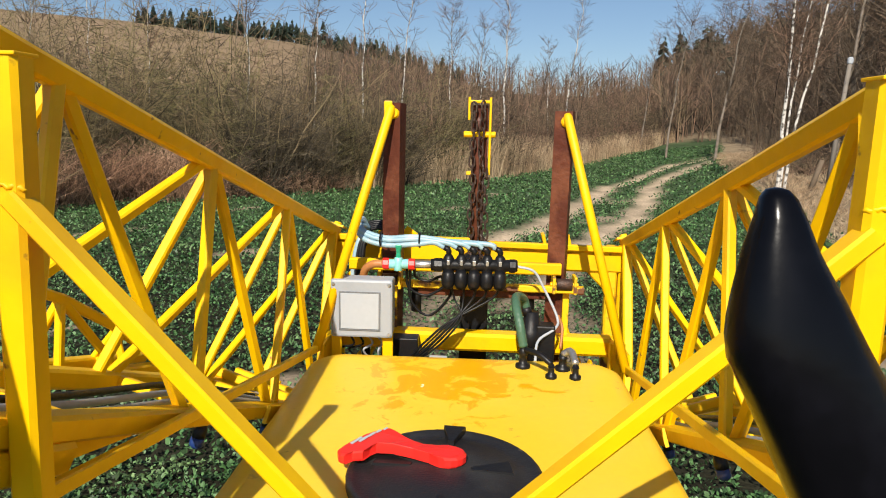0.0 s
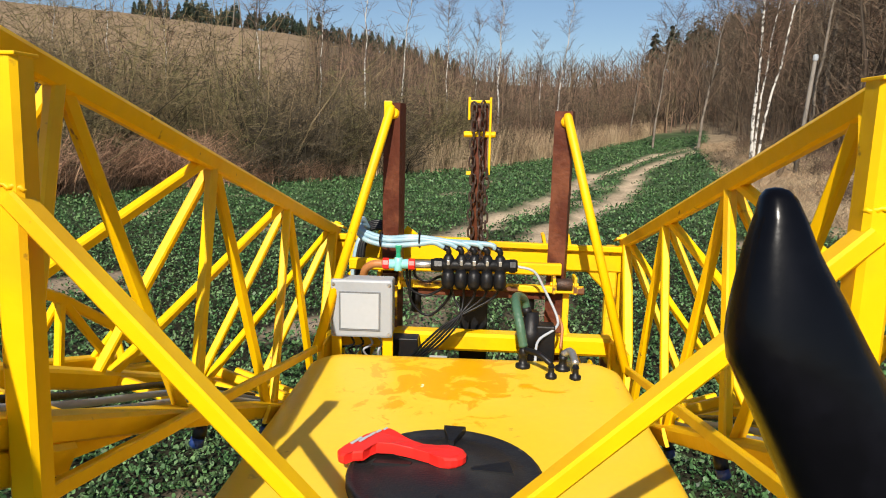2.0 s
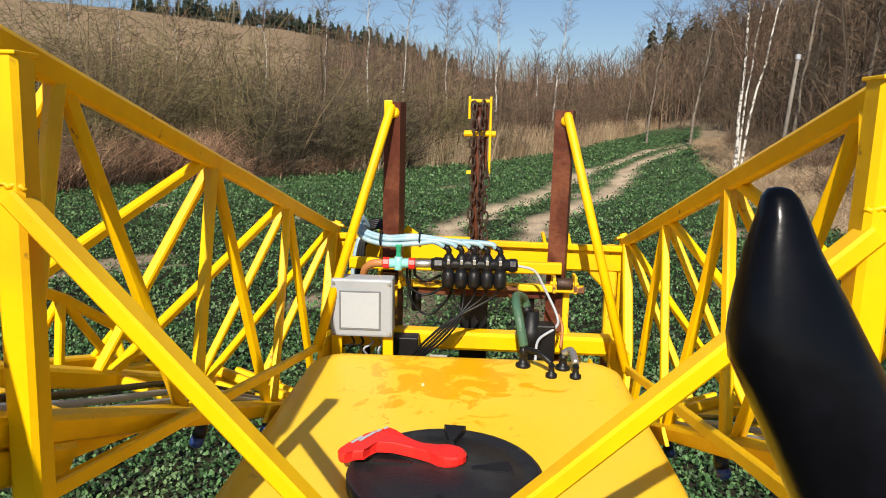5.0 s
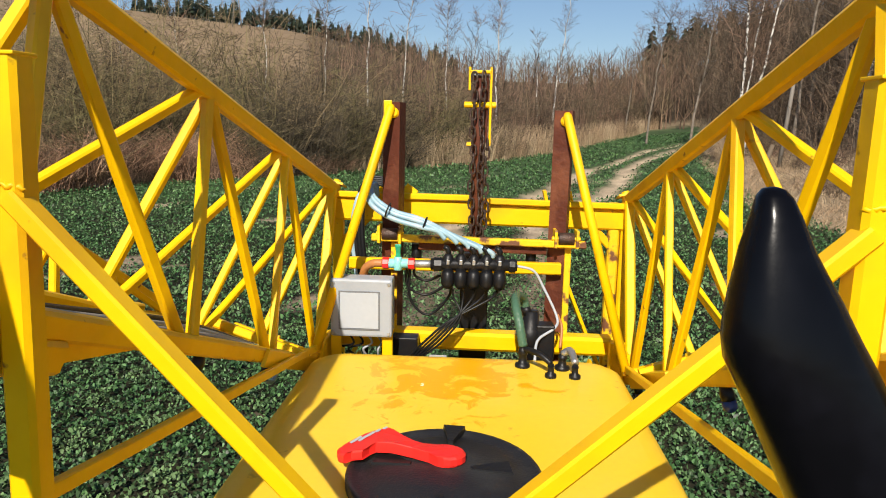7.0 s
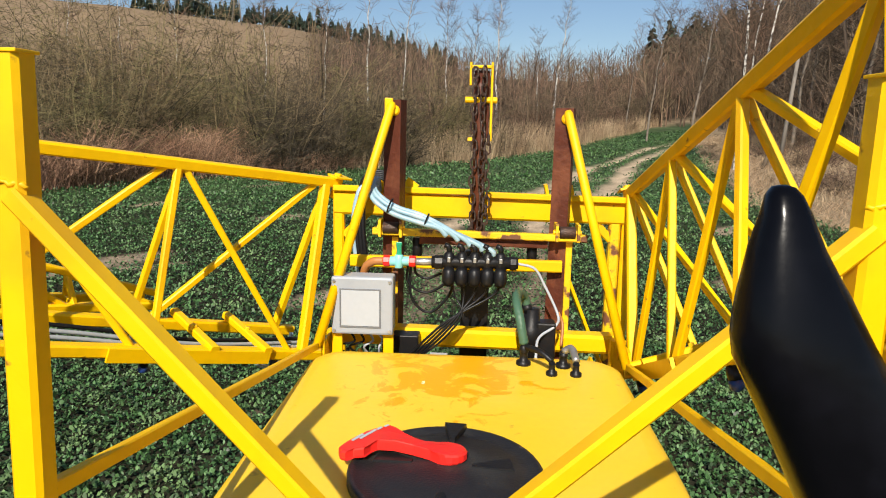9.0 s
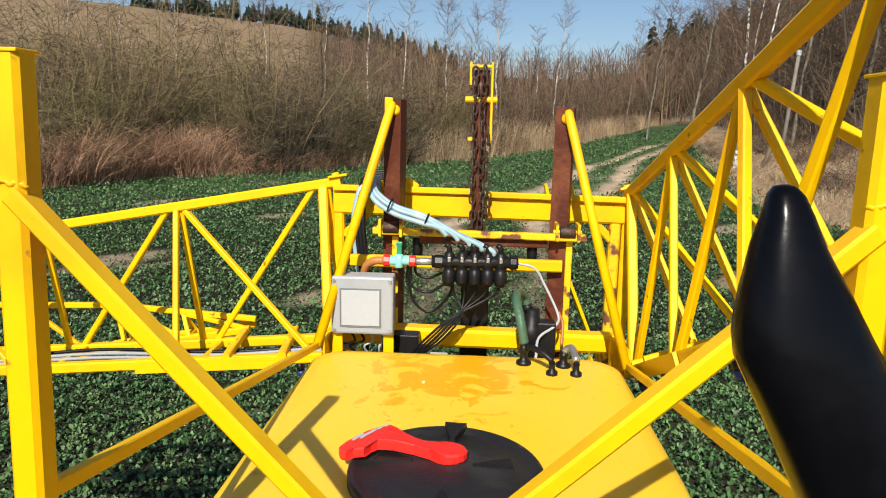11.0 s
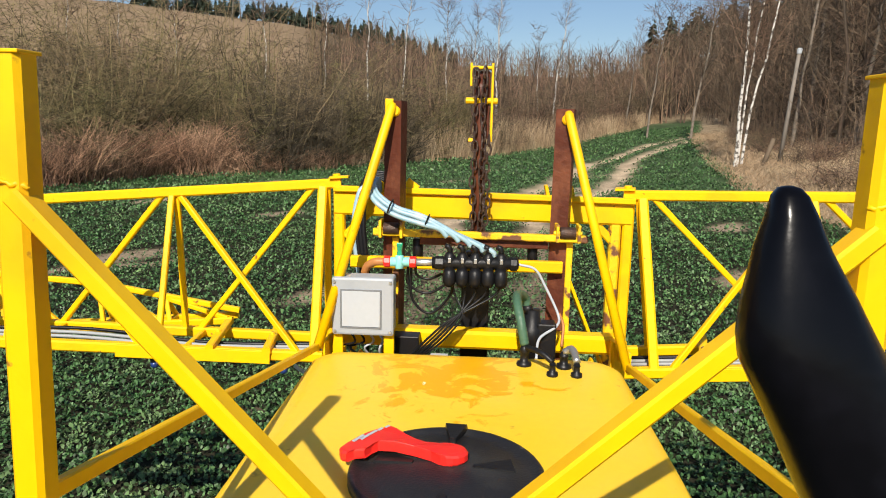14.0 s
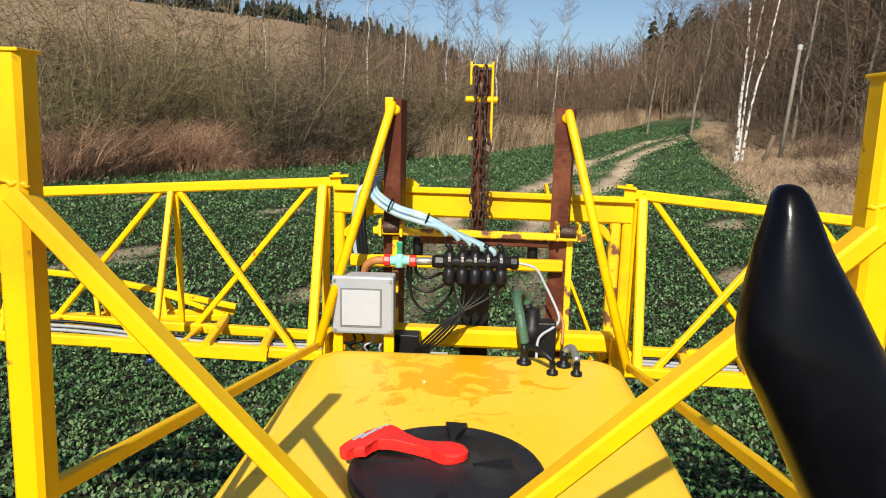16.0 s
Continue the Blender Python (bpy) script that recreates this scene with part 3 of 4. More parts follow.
def make_tree(name, x, y, stemsets, bark, label, twig=RED_TWIG, limbs=26, llen=1.6, group=""):
    """A slender bare tree: trunks given as (dx, dy, height, lean x, lean y, radius)."""
    t = thing(name, label, "tree", group, pose(x, y, float(gz(x, y)) - 0.05))
    crown = []
    for k, (dx, dy, h, lx, ly, r) in enumerate(stemsets):
        P = runs(np.array([[dx, dy, 0.0]]), np.array([h]), np.array([[lx, ly]]), 12, 0.12)
        R = taper(1, 12, r, 0.12)
        ob = merged("trunk", [(P, R)], bark, 8, t)
        ob.data.polygons.foreach_set("use_smooth", [True] * len(ob.data.polygons))
        Q, S = branch_off(P, R, limbs, llen, 6, spread=0.7, up=0.9, start=0.25, thin=0.4)
        T, U = branch_off(Q, S, 7, 0.8, 4, spread=0.8, up=0.3, start=0.2, thin=0.6)
        crown += [(Q, np.maximum(S, 0.010)), (T, np.maximum(U, 0.0075))]
    merged("crown", crown, twig, 3, t, "bare hanging twigs")
    return t


make_tree("birch_tree", 9.87, 27.0, [(0, 0, 12, 0.0, 0.02, 0.075), (0.12, 0.1, 11, 0.09, 0.0, 0.045), (0.3, 0.2, 11.5, 0.20, 0.0, 0.056)], BARK,
          "white-barked bare birch with several trunks beside the track", limbs=46, llen=2.3)
for bx, by, bh, br, lx in ((-5.6, 33.5, 11, 0.07, 0.01), (-4.0, 34, 10.5, 0.06, 0.06), (-9.4, 30, 9.5, 0.05, 0.0), (1.0, 46, 12.5, 0.10, 0.01), (5.6, 55, 13, 0.10, 0.05),
                           (-18.5, 30, 9, 0.06, 0.03), (-16.5, 31, 8.8, 0.06, 0.05), (-22, 30, 9, 0.05, -0.02), (-2.0, 40, 10, 0.06, 0.0), (11.8, 57, 8.5, 0.09, 0.10),
                           (-7.4, 32, 9.0, 0.05, 0.05), (-13.2, 29.5, 8.0, 0.05, 0.0), (4.2, 52, 8.5, 0.06, -0.02), (-0.5, 44, 9.0, 0.06, 0.03)):
    make_tree("birch_tree", bx, by, [(0, 0, bh, lx + rng.normal(0, 0.03), 0, br * 0.8)], BARK if by < 56 else GREYBARK, "slender pale bare birch standing among the scrub", limbs=36, llen=1.7, group="birches in the scrub")
for bx, by, bh, br, lx in ((17.5, 38, 14, 0.12, 0.06), (14.6, 33, 12, 0.10, 0.10), (16.4, 31, 13, 0.11, 0.12), (18.8, 33, 13, 0.12, -0.05), (24, 55, 14, 0.14, 0.15), (20.2, 36, 13, 0.11, -0.08),
                           (22.0, 34, 13, 0.12, 0.10), (15.5, 27.5, 12, 0.10, 0.08), (18.5, 28.5, 12, 0.11, 0.15), (20.5, 30, 13, 0.12, 0.05), (12.6, 42, 10, 0.09, 0.16), (11.2, 47, 9, 0.08, 0.12)):
    make_tree("bare_tree", bx, by, [(0, 0, bh, lx, 0, br)], GREYBARK, "bare grey-barked tree at the edge of the wood", DARK_TWIG, 40, 2.6, "bare trees at the wood")


def make_pole():
    x, y = 11.75, 27.5
    t = thing("utility_pole", "weathered grey leaning pole with a white insulator beside the birch", "pole", at=pose(x, y, float(gz(x, y)) - 0.1, 0, 4, 0))
    bm = B()
    tube(bm, [(0, 0, 0), (0, 0, 2.2), (0, 0, 4.2)], [0.085, 0.075, 0.065], 10)
    part("shaft", bm, POST, t, smooth=True)
    bm = B()
    tube(bm, [(0, 0, 4.15), (0, 0, 4.21), (0, 0, 4.36), (0, 0, 4.41)], [0.045, 0.09, 0.10, 0.045], 10)
    part("insulator", bm, WHITE, t, "white insulator")
    t = thing("leaning_post", "short grey leaning post at the foot of the wood", "post", at=pose(10.75, 26.6, float(gz(10.75, 26.6)) - 0.1, 0, 16, 0))
    bm = B()
    tube(bm, [(0, 0, 0), (0, 0, 0.6), (0, 0, 1.15)], [0.10, 0.09, 0.08], 8)
    part("shaft", bm, DARK_TWIG, t, smooth=True)


make_pole()


def make_pylon():
    """A small wooden line support on the hill."""
    r, az = 170, radians(-19.5)
    x, y = r * math.sin(az), r * math.cos(az)
    t = thing("power_pylon", "distant wooden A-shaped power line support on the hill", "pylon", at=pose(x, y, float(gz(x, y)) - 0.3))
    for dx in (-1.1, 1.1):
        bm = B()
        tube(bm, [(dx, 0, 0), (dx * 0.2, 0, 9.5)], [0.17, 0.12], 8)
        part("leg", bm, POST, t, smooth=True)
    for z, w in ((9.0, 1.3), (5.0, 0.65)):
        bm = bar(B(), (-w, 0, z), (w, 0, z), 0.14, 0.14)
        part("crossarm", bm, POST, t)


make_pylon()

# ---- the sprayer ----
TANK = material("yellow_tank", (0.87, 0.575, 0.045), 0.36, vary=0.04, scale=2.2, fine=45, bump=0.05, second=(0.88, 0.545, 0.018), amount=0.5, spread=0.15, spec=0.45, specks=(0.62, 0.36, 0.02))


def stain(m, middle, radius, colour):
    """A spilt, dried patch with a ragged rim on a material."""
    n, l = m.node_tree.nodes, m.node_tree.links
    b = n["Principled BSDF"]
    base = b.inputs["Base Color"].links[0].from_socket
    co, sub, ln = n.new("ShaderNodeTexCoord"), n.new("ShaderNodeVectorMath"), n.new("ShaderNodeVectorMath")
    sub.operation, ln.operation = "SUBTRACT", "LENGTH"
    sub.inputs[1].default_value = middle
    noise = n.new("ShaderNodeTexNoise")
    noise.inputs["Scale"].default_value, noise.inputs["Detail"].default_value, noise.inputs["Roughness"].default_value = 9.0, 5.0, 0.62
    noise.inputs["Distortion"].default_value = 1.4
    l.new(co.outputs["Object"], sub.inputs[0])
    l.new(co.outputs["Object"], noise.inputs["Vector"])
    l.new(sub.outputs["Vector"], ln.inputs[0])
    far = n.new("ShaderNodeMapRange")
    far.inputs["From Min"].default_value, far.inputs["From Max"].default_value = 0.0, radius
    far.inputs["To Min"].default_value, far.inputs["To Max"].default_value = 0.17, -0.20
    l.new(ln.outputs["Value"], far.inputs["Value"])
    add = n.new("ShaderNodeMath")
    l.new(noise.outputs["Fac"], add.inputs[0])
    l.new(far.outputs[0], add.inputs[1])
    cut = n.new("ShaderNodeMapRange")
    cut.inputs["From Min"].default_value, cut.inputs["From Max"].default_value = 0.50, 0.55
    l.new(add.outputs[0], cut.inputs["Value"])
    mx = n.new("ShaderNodeMix")
    mx.data_type = "RGBA"
    l.new(cut.outputs[0], mx.inputs["Factor"])
    l.new(base, mx.inputs["A"])
    mx.inputs["B"].default_value = (*colour, 1)
    l.new(mx.outputs["Result"], b.inputs["Base Color"])


stain(TANK, (-0.07, 1.80, 1.80), 0.42, (0.80, 0.40, 0.0))
MARK = material("pale_print", (0.8, 0.75, 0.55), 0.6, vary=0.05)

sprayer = thing("field_sprayer", "yellow tractor-mounted field sprayer with a tank and folding lattice booms", "sprayer", at=sprayer_pose(0))


def one_bar(name, a, b, w, h, mat=PAINT, parent=None, label="", c=None, up=(0, 0, 1)):
    return part(name, bar(B(), a, b, w, h, c, up), mat, parent or sprayer, label)


def make_tank():
    bm = B()
    ring = []

    def outline(x0, x1, y0, y1, r, z, n=6):
        pts = []
        for cx, cy, a0 in ((x1 - r, y1 - r, 0), (x0 + r, y1 - r, 90), (x0 + r, y0 + r, 180), (x1 - r, y0 + r, 270)):
            for k in range(n + 1):
                a = radians(a0 + 90 * k / n)
                pts.append((cx + r * math.cos(a), cy + r * math.sin(a), z))
        return pts
    for inset, z in ((0.06, 0.95), (0.015, 1.0), (0.0, 1.06), (0.0, 1.75), (0.004, 1.774), (0.013, 1.790), (0.030, 1.799), (0.06, 1.802)):
        ring.append(outline(-0.505 + inset, 0.448 - inset, 0.80 + inset, 2.052 - inset, 0.11 - inset * 0.8, z))
    loft(bm, ring)
    tank = part("tank", bm, TANK, sprayer, "smooth yellow plastic tank with wet stains", smooth=True)
    tank.data.polygons[-1].use_smooth = False
    # lid
    cx, cy, z = -0.051, 1.268, 1.80
    bm = B()
    n = 48
    prof = [(0.199, 0.0), (0.199, 0.016), (0.195, 0.021), (0.186, 0.022), (0.182, 0.018), (0.150, 0.017), (0.145, 0.022), (0.06, 0.025)]
    loft(bm, [[(cx + r * math.cos(2 * math.pi * k / n), cy + r * math.sin(2 * math.pi * k / n), z + h) for k in range(n)] for r, h in prof])
    lid = part("lid", bm, LID, sprayer, "dusty black round screw lid", smooth=True)
    for deg, r0, r1, lift in ((86, 0.110, 0.190, 0.013), (166, 0.070, 0.150, 0.006), (8, 0.052, 0.138, 0.006), (268, 0.110, 0.190, 0.013)):
        a = radians(deg)
        u, v = Vector((math.cos(a), math.sin(a), 0)), Vector((-math.sin(a), math.cos(a), 0))
        o = Vector((cx, cy, z + 0.021))
        bm = B()
        lo = [o + u * r0 - v * 0.006, o + u * r0 + v * 0.006, o + u * r1 + v * 0.026, o + u * r1 - v * 0.026]
        hi = [p + Vector((0, 0, lift)) + (o + u * (r0 + r1) / 2 - p) * 0.06 for p in lo]
        loft(bm, [lo, hi])
        part("lug", bm, BLACK, lid, "smooth black wedge")
    # moulded mark
    tc = bpy.data.curves.new("mark", "FONT")
    tc.body, tc.size, tc.extrude = "3", 0.024, 0.0006
    tmp = bpy.data.objects.new("tmp", tc)
    scene.collection.objects.link(tmp)
    me = bpy.data.meshes.new_from_object(tmp.evaluated_get(bpy.context.evaluated_depsgraph_get()))
    bpy.data.objects.remove(tmp)
    me.materials.clear()
    me.materials.append(MARK)
    ob = new("mark", me)
    ob.parent, ob.matrix_basis = tank, pose(-0.144, 1.765, 1.8035)
    # hose sockets
    for x, y, h, r in ((0.148, 1.955, 0.065, 0.0115), (0.224, 1.874, 0.042, 0.0085), (0.293, 1.873, 0.042, 0.0085), (0.265, 1.945, 0.05, 0.0115)):
        bm = B()
        tube(bm, [(x, y, 1.80), (x, y, 1.804), (x, y, 1.812), (x, y, 1.816), (x, y, 1.82 + h * 0.3), (x, y, 1.822 + h * 0.3), (x, y, 1.80 + h * 0.8), (x, y, 1.80 + h)],
             [r * 1.9, r * 2.0, r * 1.9, r * 1.1, r, r * 1.25, r * 1.2, r * 0.9], 14)
        part("hose_socket", bm, BLACK, sprayer, "black plastic hose socket", smooth=True)
    bm = B()
    tube(bm, curve([(0.224, 1.875, 1.842), (0.19, 1.90, 1.862), (0.150, 1.955, 1.858)]), 0.009, 8)
    part("hose", bm, BLACK, sprayer, "short black hose", smooth=True)
    bm = B()
    tube(bm, curve([(0.265, 1.945, 1.85), (0.285, 1.93, 1.865), (0.293, 1.875, 1.845)]), 0.011, 8)
    part("hose", bm, STEEL, sprayer, "short braided hose", smooth=True)


make_tank()


def make_frame():
    # front posts and braces
    for x, lean, low, top in ((-0.494, 0.006, 0.044, 2.566), (0.400, -0.003, 0.004, 2.556)):
        p = one_bar("post", (x - low, 0.698, 1.0), (x + lean, 0.698, top), 0.036, 0.036, label="square yellow upright post")
        bm = B()
        block(bm, (x + lean - 0.0195, 0.678, top - 0.001), (x + lean + 0.0195, 0.718, top + 0.003), 0.001)
        part("cap", bm, PAINT, p)
        r = random.Random(5 if x < 0 else 6)
        sgn = 1 if x < 0 else -1
        bm = B()
        pts = [(x + sgn * (-0.014 + 0.003 * k), 0.676 + 0.0008 * k, 2.436 - 0.0006 * k + r.uniform(-0.002, 0.002)) for k in range(13)]
        tube(bm, pts, [0.0012] + [r.uniform(0.0022, 0.0042) for _ in range(11)] + [0.0012], 7)
        part("weld", bm, PAINT, p, smooth=True)
    one_bar("brace", (-0.490, 0.690, 2.4203), (-0.045, 0.690, 1.935), 0.030, 0.0215, label="square yellow diagonal brace")
    one_bar("brace", (0.392, 0.690, 2.406), (-0.015, 0.690, 2.024), 0.030, 0.022, label="square yellow diagonal brace")
    bm = B()
    block(bm, (-0.10, 0.684, 1.95), (0.03, 0.70, 2.0), 0.004)
    part("gusset", bm, PAINT, sprayer)
    one_bar("front_strut", (-0.035, 0.70, 1.0), (-0.035, 0.70, 1.96), 0.034, 0.034)
    # side rails from the posts to the rear corners
    one_bar("side_rail", (-0.503, 0.72, 2.063), (-0.501, 2.06, 1.802), 0.015, 0.022, label="square yellow side rail")
    one_bar("side_rail", (0.385, 0.72, 2.085), (0.480, 2.06, 1.770), 0.015, 0.022, label="square yellow side rail")
    # rear frame
    one_bar("lower_bar", (-0.50, 2.30, 1.775), (0.505, 2.30, 1.768), 0.07, 0.065, label="yellow rear cross bar")
    one_bar("upper_bar", (-0.44, 2.30, 2.035), (0.29, 2.30, 2.035), 0.03, 0.040, label="thin yellow cross bar")
    for x in (-0.485, 0.485):
        one_bar("rear_upright", (x, 2.24, 0.35), (x, 2.24, 1.80), 0.05, 0.05)
        one_bar("corner_plate", (x, 2.06, 1.78), (x, 2.30, 1.775), 0.010, 0.07)
        one_bar("chassis_rail", (x, 0.70, 0.93), (x, 2.30, 0.93), 0.06, 0.08)
        for y in (0.72, 2.24):
            one_bar("parking_leg", (x, y, 0.0), (x, y, 0.95), 0.045, 0.045)
    one_bar("chassis_beam", (-0.52, 0.70, 1.03), (0.45, 0.70, 1.03), 0.06, 0.06)
    for x in (-0.25, 0.25):
        one_bar("corner_gusset", (x * 1.62, 2.27, 1.72), (x * 1.1, 2.27, 1.42), 0.035, 0.01)
    # masts: rusty channels with yellow caps and tube braces
    for x, top in ((-0.296, 2.585), (0.281, 2.568)):
        bm = B()
        w, d, t = 0.030, 0.026, 0.006
        prof = [(-w, -d), (w, -d), (w, d), (w - t, d), (w - t, -d + t), (-w + t, -d + t), (-w + t, d), (-w, d)]
        turn = radians(-16)
        prof = [(a * math.cos(turn) - b * math.sin(turn), a * math.sin(turn) + b * math.cos(turn)) for a, b in prof]
        loft(bm, [[(x + a + (z - 2.0) * 0.006, 2.35 + b, z) for a, b in prof] for z in (1.42, 1.9, 2.3, top)])
        mast = part("mast", bm, RUST, sprayer, "rusty brown steel channel mast")
        if x < 0:
            bm = B()
            block(bm, (x - 0.030, 2.315, top - 0.06), (x - 0.002, 2.323, top + 0.006), 0.003)
            part("cap", bm, PAINT, mast, "yellow painted end plate")
        bm = B()
        bot = (-0.502, 2.05, 1.80) if x < 0 else (0.476, 2.05, 1.765)
        a = Vector((x + (-0.006 if x < 0 else 0.008), 2.312, top - 0.02))
        tube(bm, [a + (a - Vector(bot)).normalized() * 0.012, a, Vector(bot)], [0.010, 0.0155, 0.0155], 10)
        part("mast_brace", bm, PAINT, sprayer, "round yellow tube brace", smooth=True)
        bm = B()
        disc(bm, (x + 0.004, 2.312, top - 0.035), (x + 0.004, 2.328, top - 0.035), 0.018, 12, 0.006)
        part("weld_boss", bm, PAINT, mast)
    # lift ram behind the valves
    bm = B()
    tube(bm, [(-0.013, 2.42, 0.9), (-0.013, 2.42, 2.04), (-0.013, 2.42, 2.06)], [0.042, 0.042, 0.03], 16)
    part("lift_ram", bm, BLACK, sprayer, "black hydraulic lift ram", smooth=True)
    bm = B()
    block(bm, (-0.055, 2.37, 1.2), (0.045, 2.39, 1.97), 0.004)
    part("ram_plate", bm, BLACK, sprayer)


make_frame()


def make_controls():
    # grey junction box on its yellow legs
    bm = B()
    block(bm, (-0.463, 2.115, 1.832), (-0.268, 2.19, 2.018), 0.007)
    box = part("junction_box", bm, GREY, sprayer, "grey plastic box with a white panel")
    bm = B()
    block(bm, (-0.466, 2.100, 1.829), (-0.265, 2.118, 2.021), 0.008)
    part("cover", bm, GREY, box)
    bm = B()
    for lo, hi in (((-0.438, 2.0965, 1.858), (-0.434, 2.1, 1.978)), ((-0.308, 2.0965, 1.858), (-0.304, 2.1, 1.978)), ((-0.438, 2.0965, 1.854), (-0.304, 2.1, 1.858)), ((-0.438, 2.0965, 1.978), (-0.304, 2.1, 1.982))):
        block(bm, lo, hi, 0)
    part("panel_edge", bm, material("dark_grey_edge", (0.16, 0.17, 0.18), 0.6), box)
    bm = B()
    block(bm, (-0.433, 2.0972, 1.859), (-0.309, 2.101, 1.977), 0.001)
    part("panel", bm, WHITE, box, "white panel")
    for x in (-0.456, -0.276):
        for z in (1.842, 2.006):
            bm = B()
            disc(bm, (x, 2.096, z), (x, 2.104, z), 0.0055, 10, 0.001)
            part("screw", bm, STEEL, box)
    for x in (-0.452, -0.283):
        one_bar("box_leg", (x, 2.13, 1.70), (x, 2.13, 1.835), 0.034, 0.012, label="yellow flat bracket")
    for k in range(5):
        bm = B()
        x = -0.42 + 0.03 * k
        tube(bm, curve([(x, 2.15, 1.835), (x + 0.02, 2.15 + 0.01 * k, 1.79), (x - 0.05 + 0.02 * k, 2.17, 1.765), (x + 0.01, 2.2, 1.72)]), 0.004, 6)
        part("cable", bm, WHITE if k in (2, 3) else BLACK, sprayer, smooth=True)
    # manifold of five valves
    bm = B()
    disc(bm, (-0.150, 2.2, 2.058), (0.135, 2.2, 2.062), 0.020, 14)
    man = part("manifold", bm, BLACK, sprayer, "black plastic manifold with five valves", smooth=True)
    bm = B()
    disc(bm, (0.108, 2.2, 2.061), (0.130, 2.2, 2.061), 0.023, 8)
    part("end_nut", bm, BLACK, man)
    bm = B()
    disc(bm, (-0.140, 2.2, 2.058), (-0.112, 2.2, 2.058), 0.023, 8)
    part("end_nut", bm, BLACK, man)
    for k in range(5):
        x = -0.092 + 0.0425 * k
        bm = B()
        tube(bm, [(x, 2.2, 2.095), (x, 2.2, 2.088), (x, 2.2, 2.075), (x, 2.2, 2.045), (x, 2.197, 2.038)], [0.010, 0.015, 0.0212, 0.0212, 0.018], 14)
        v = part("valve", bm, BLACK, man, smooth=True)
        bm = B()
        tube(bm, [(x, 2.192, 2.036), (x, 2.185, 2.030), (x, 2.183, 1.998), (x, 2.185, 1.988), (x, 2.188, 1.984)], [0.018, 0.0215, 0.0215, 0.017, 0.005], 14)
        part("valve_motor", bm, BLACK, v, smooth=True)
        bm = B()
        tube(bm, [(x, 2.2, 2.09), (x, 2.2, 2.104), (x - 0.004, 2.2, 2.112), (x - 0.016, 2.2, 2.117)], [0.008, 0.010, 0.010, 0.009], 8)
        part("outlet", bm, BLACK, v, smooth=True)
        bm = B()
        block(bm, (x - 0.005, 2.178, 2.062), (x + 0.005, 2.184, 2.078), 0.001)
        part("clip", bm, STEEL, v)
    # tap, tee and feed hose
    bm = B()
    disc(bm, (-0.300, 2.2, 2.056), (-0.215, 2.2, 2.058), 0.016, 12)
    tap = part("tee", bm, CYAN, sprayer, "turquoise plastic tee", smooth=True)
    bm = B()
    disc(bm, (-0.258, 2.19, 2.035), (-0.258, 2.195, 2.08), 0.014, 10)
    part("tee_branch", bm, CYAN, tap, smooth=True)
    bm = B()
    tube(bm, [(-0.258, 2.195, 2.075), (-0.258, 2.195, 2.095), (-0.258, 2.195, 2.115)], [0.010, 0.008, 0.011], 8)
    block(bm, (-0.268, 2.19, 2.112), (-0.248, 2.20, 2.122), 0.002)
    part("tap_handle", bm, GREEN, tap, "green tap handle")
    for x in (-0.300, -0.214):
        bm = B()
        disc(bm, (x - 0.011, 2.2, 2.057), (x + 0.011, 2.2, 2.057), 0.0195, 8)
        part("ring_nut", bm, RED, tap, "red ring nut")
    bm = B()
    disc(bm, (-0.204, 2.2, 2.057), (-0.145, 2.2, 2.058), 0.013, 12)
    part("nipple", bm, STEEL, tap, "metal nipple", smooth=True)
    bm = B()
    tube(bm, curve([(-0.31, 2.2, 2.056), (-0.345, 2.205, 2.052), (-0.375, 2.22, 2.025), (-0.385, 2.24, 1.95), (-0.385, 2.25, 1.8)]), 0.0135, 10)
    part("feed_hose", bm, COPPER, sprayer, "orange-brown reinforced hose", smooth=True)
    # wires hanging from the valves
    for k in range(5):
        x = -0.08 + 0.04 * k
        bm = B()
        tube(bm, curve([(x, 2.19, 1.99), (x * 0.75 - 0.01, 2.2, 1.945), (-0.045 - 0.010 * k, 2.18, 1.885 - 0.004 * k), (-0.105 - 0.014 * k, 2.18, 1.80), (-0.18 - 0.01 * k, 2.2, 1.73)]), 0.0036 + 0.0006 * (k % 3), 6)
        part("wire", bm, BLACK, sprayer, smooth=True)
    for x0, dz, x1 in ((-0.225, 0.17, -0.09), (-0.235, 0.10, -0.10), (-0.21, 0.05, -0.12)):
        bm = B()
        tube(bm, curve([(x0, 2.25, 2.04), (x0 + 0.005, 2.25, 2.04 - dz * 0.7), ((x0 + x1) / 2, 2.25, 2.04 - dz), (x1, 2.24, 2.04 - dz * 0.6), (x1 + 0.01, 2.22, 2.0)]), 0.005, 6)
        part("wire", bm, BLACK, sprayer, smooth=True)
    # filter pump with the green suction hose and a white tube
    bm = B()
    tube(bm, [(0.185, 2.16, 1.72), (0.185, 2.16, 1.74), (0.185, 2.16, 1.80), (0.185, 2.16, 1.803), (0.185, 2.16, 1.86), (0.185, 2.16, 1.868), (0.185, 2.16, 1.92)], [0.02, 0.033, 0.033, 0.037, 0.037, 0.028, 0.024], 14)
    pump = part("filter", bm, BLACK, sprayer, "black plastic filter housing", smooth=True)
    bm = B()
    block(bm, (0.20, 2.13, 1.76), (0.262, 2.19, 1.88), 0.006)
    part("pump_block", bm, BLACK, pump)
    bm = B()
    tube(bm, [(0.172, 2.16, 1.91), (0.165, 2.16, 1.935)], [0.018, 0.016], 12)
    part("filter_neck", bm, BLACK, pump, smooth=True)
    bm = B()
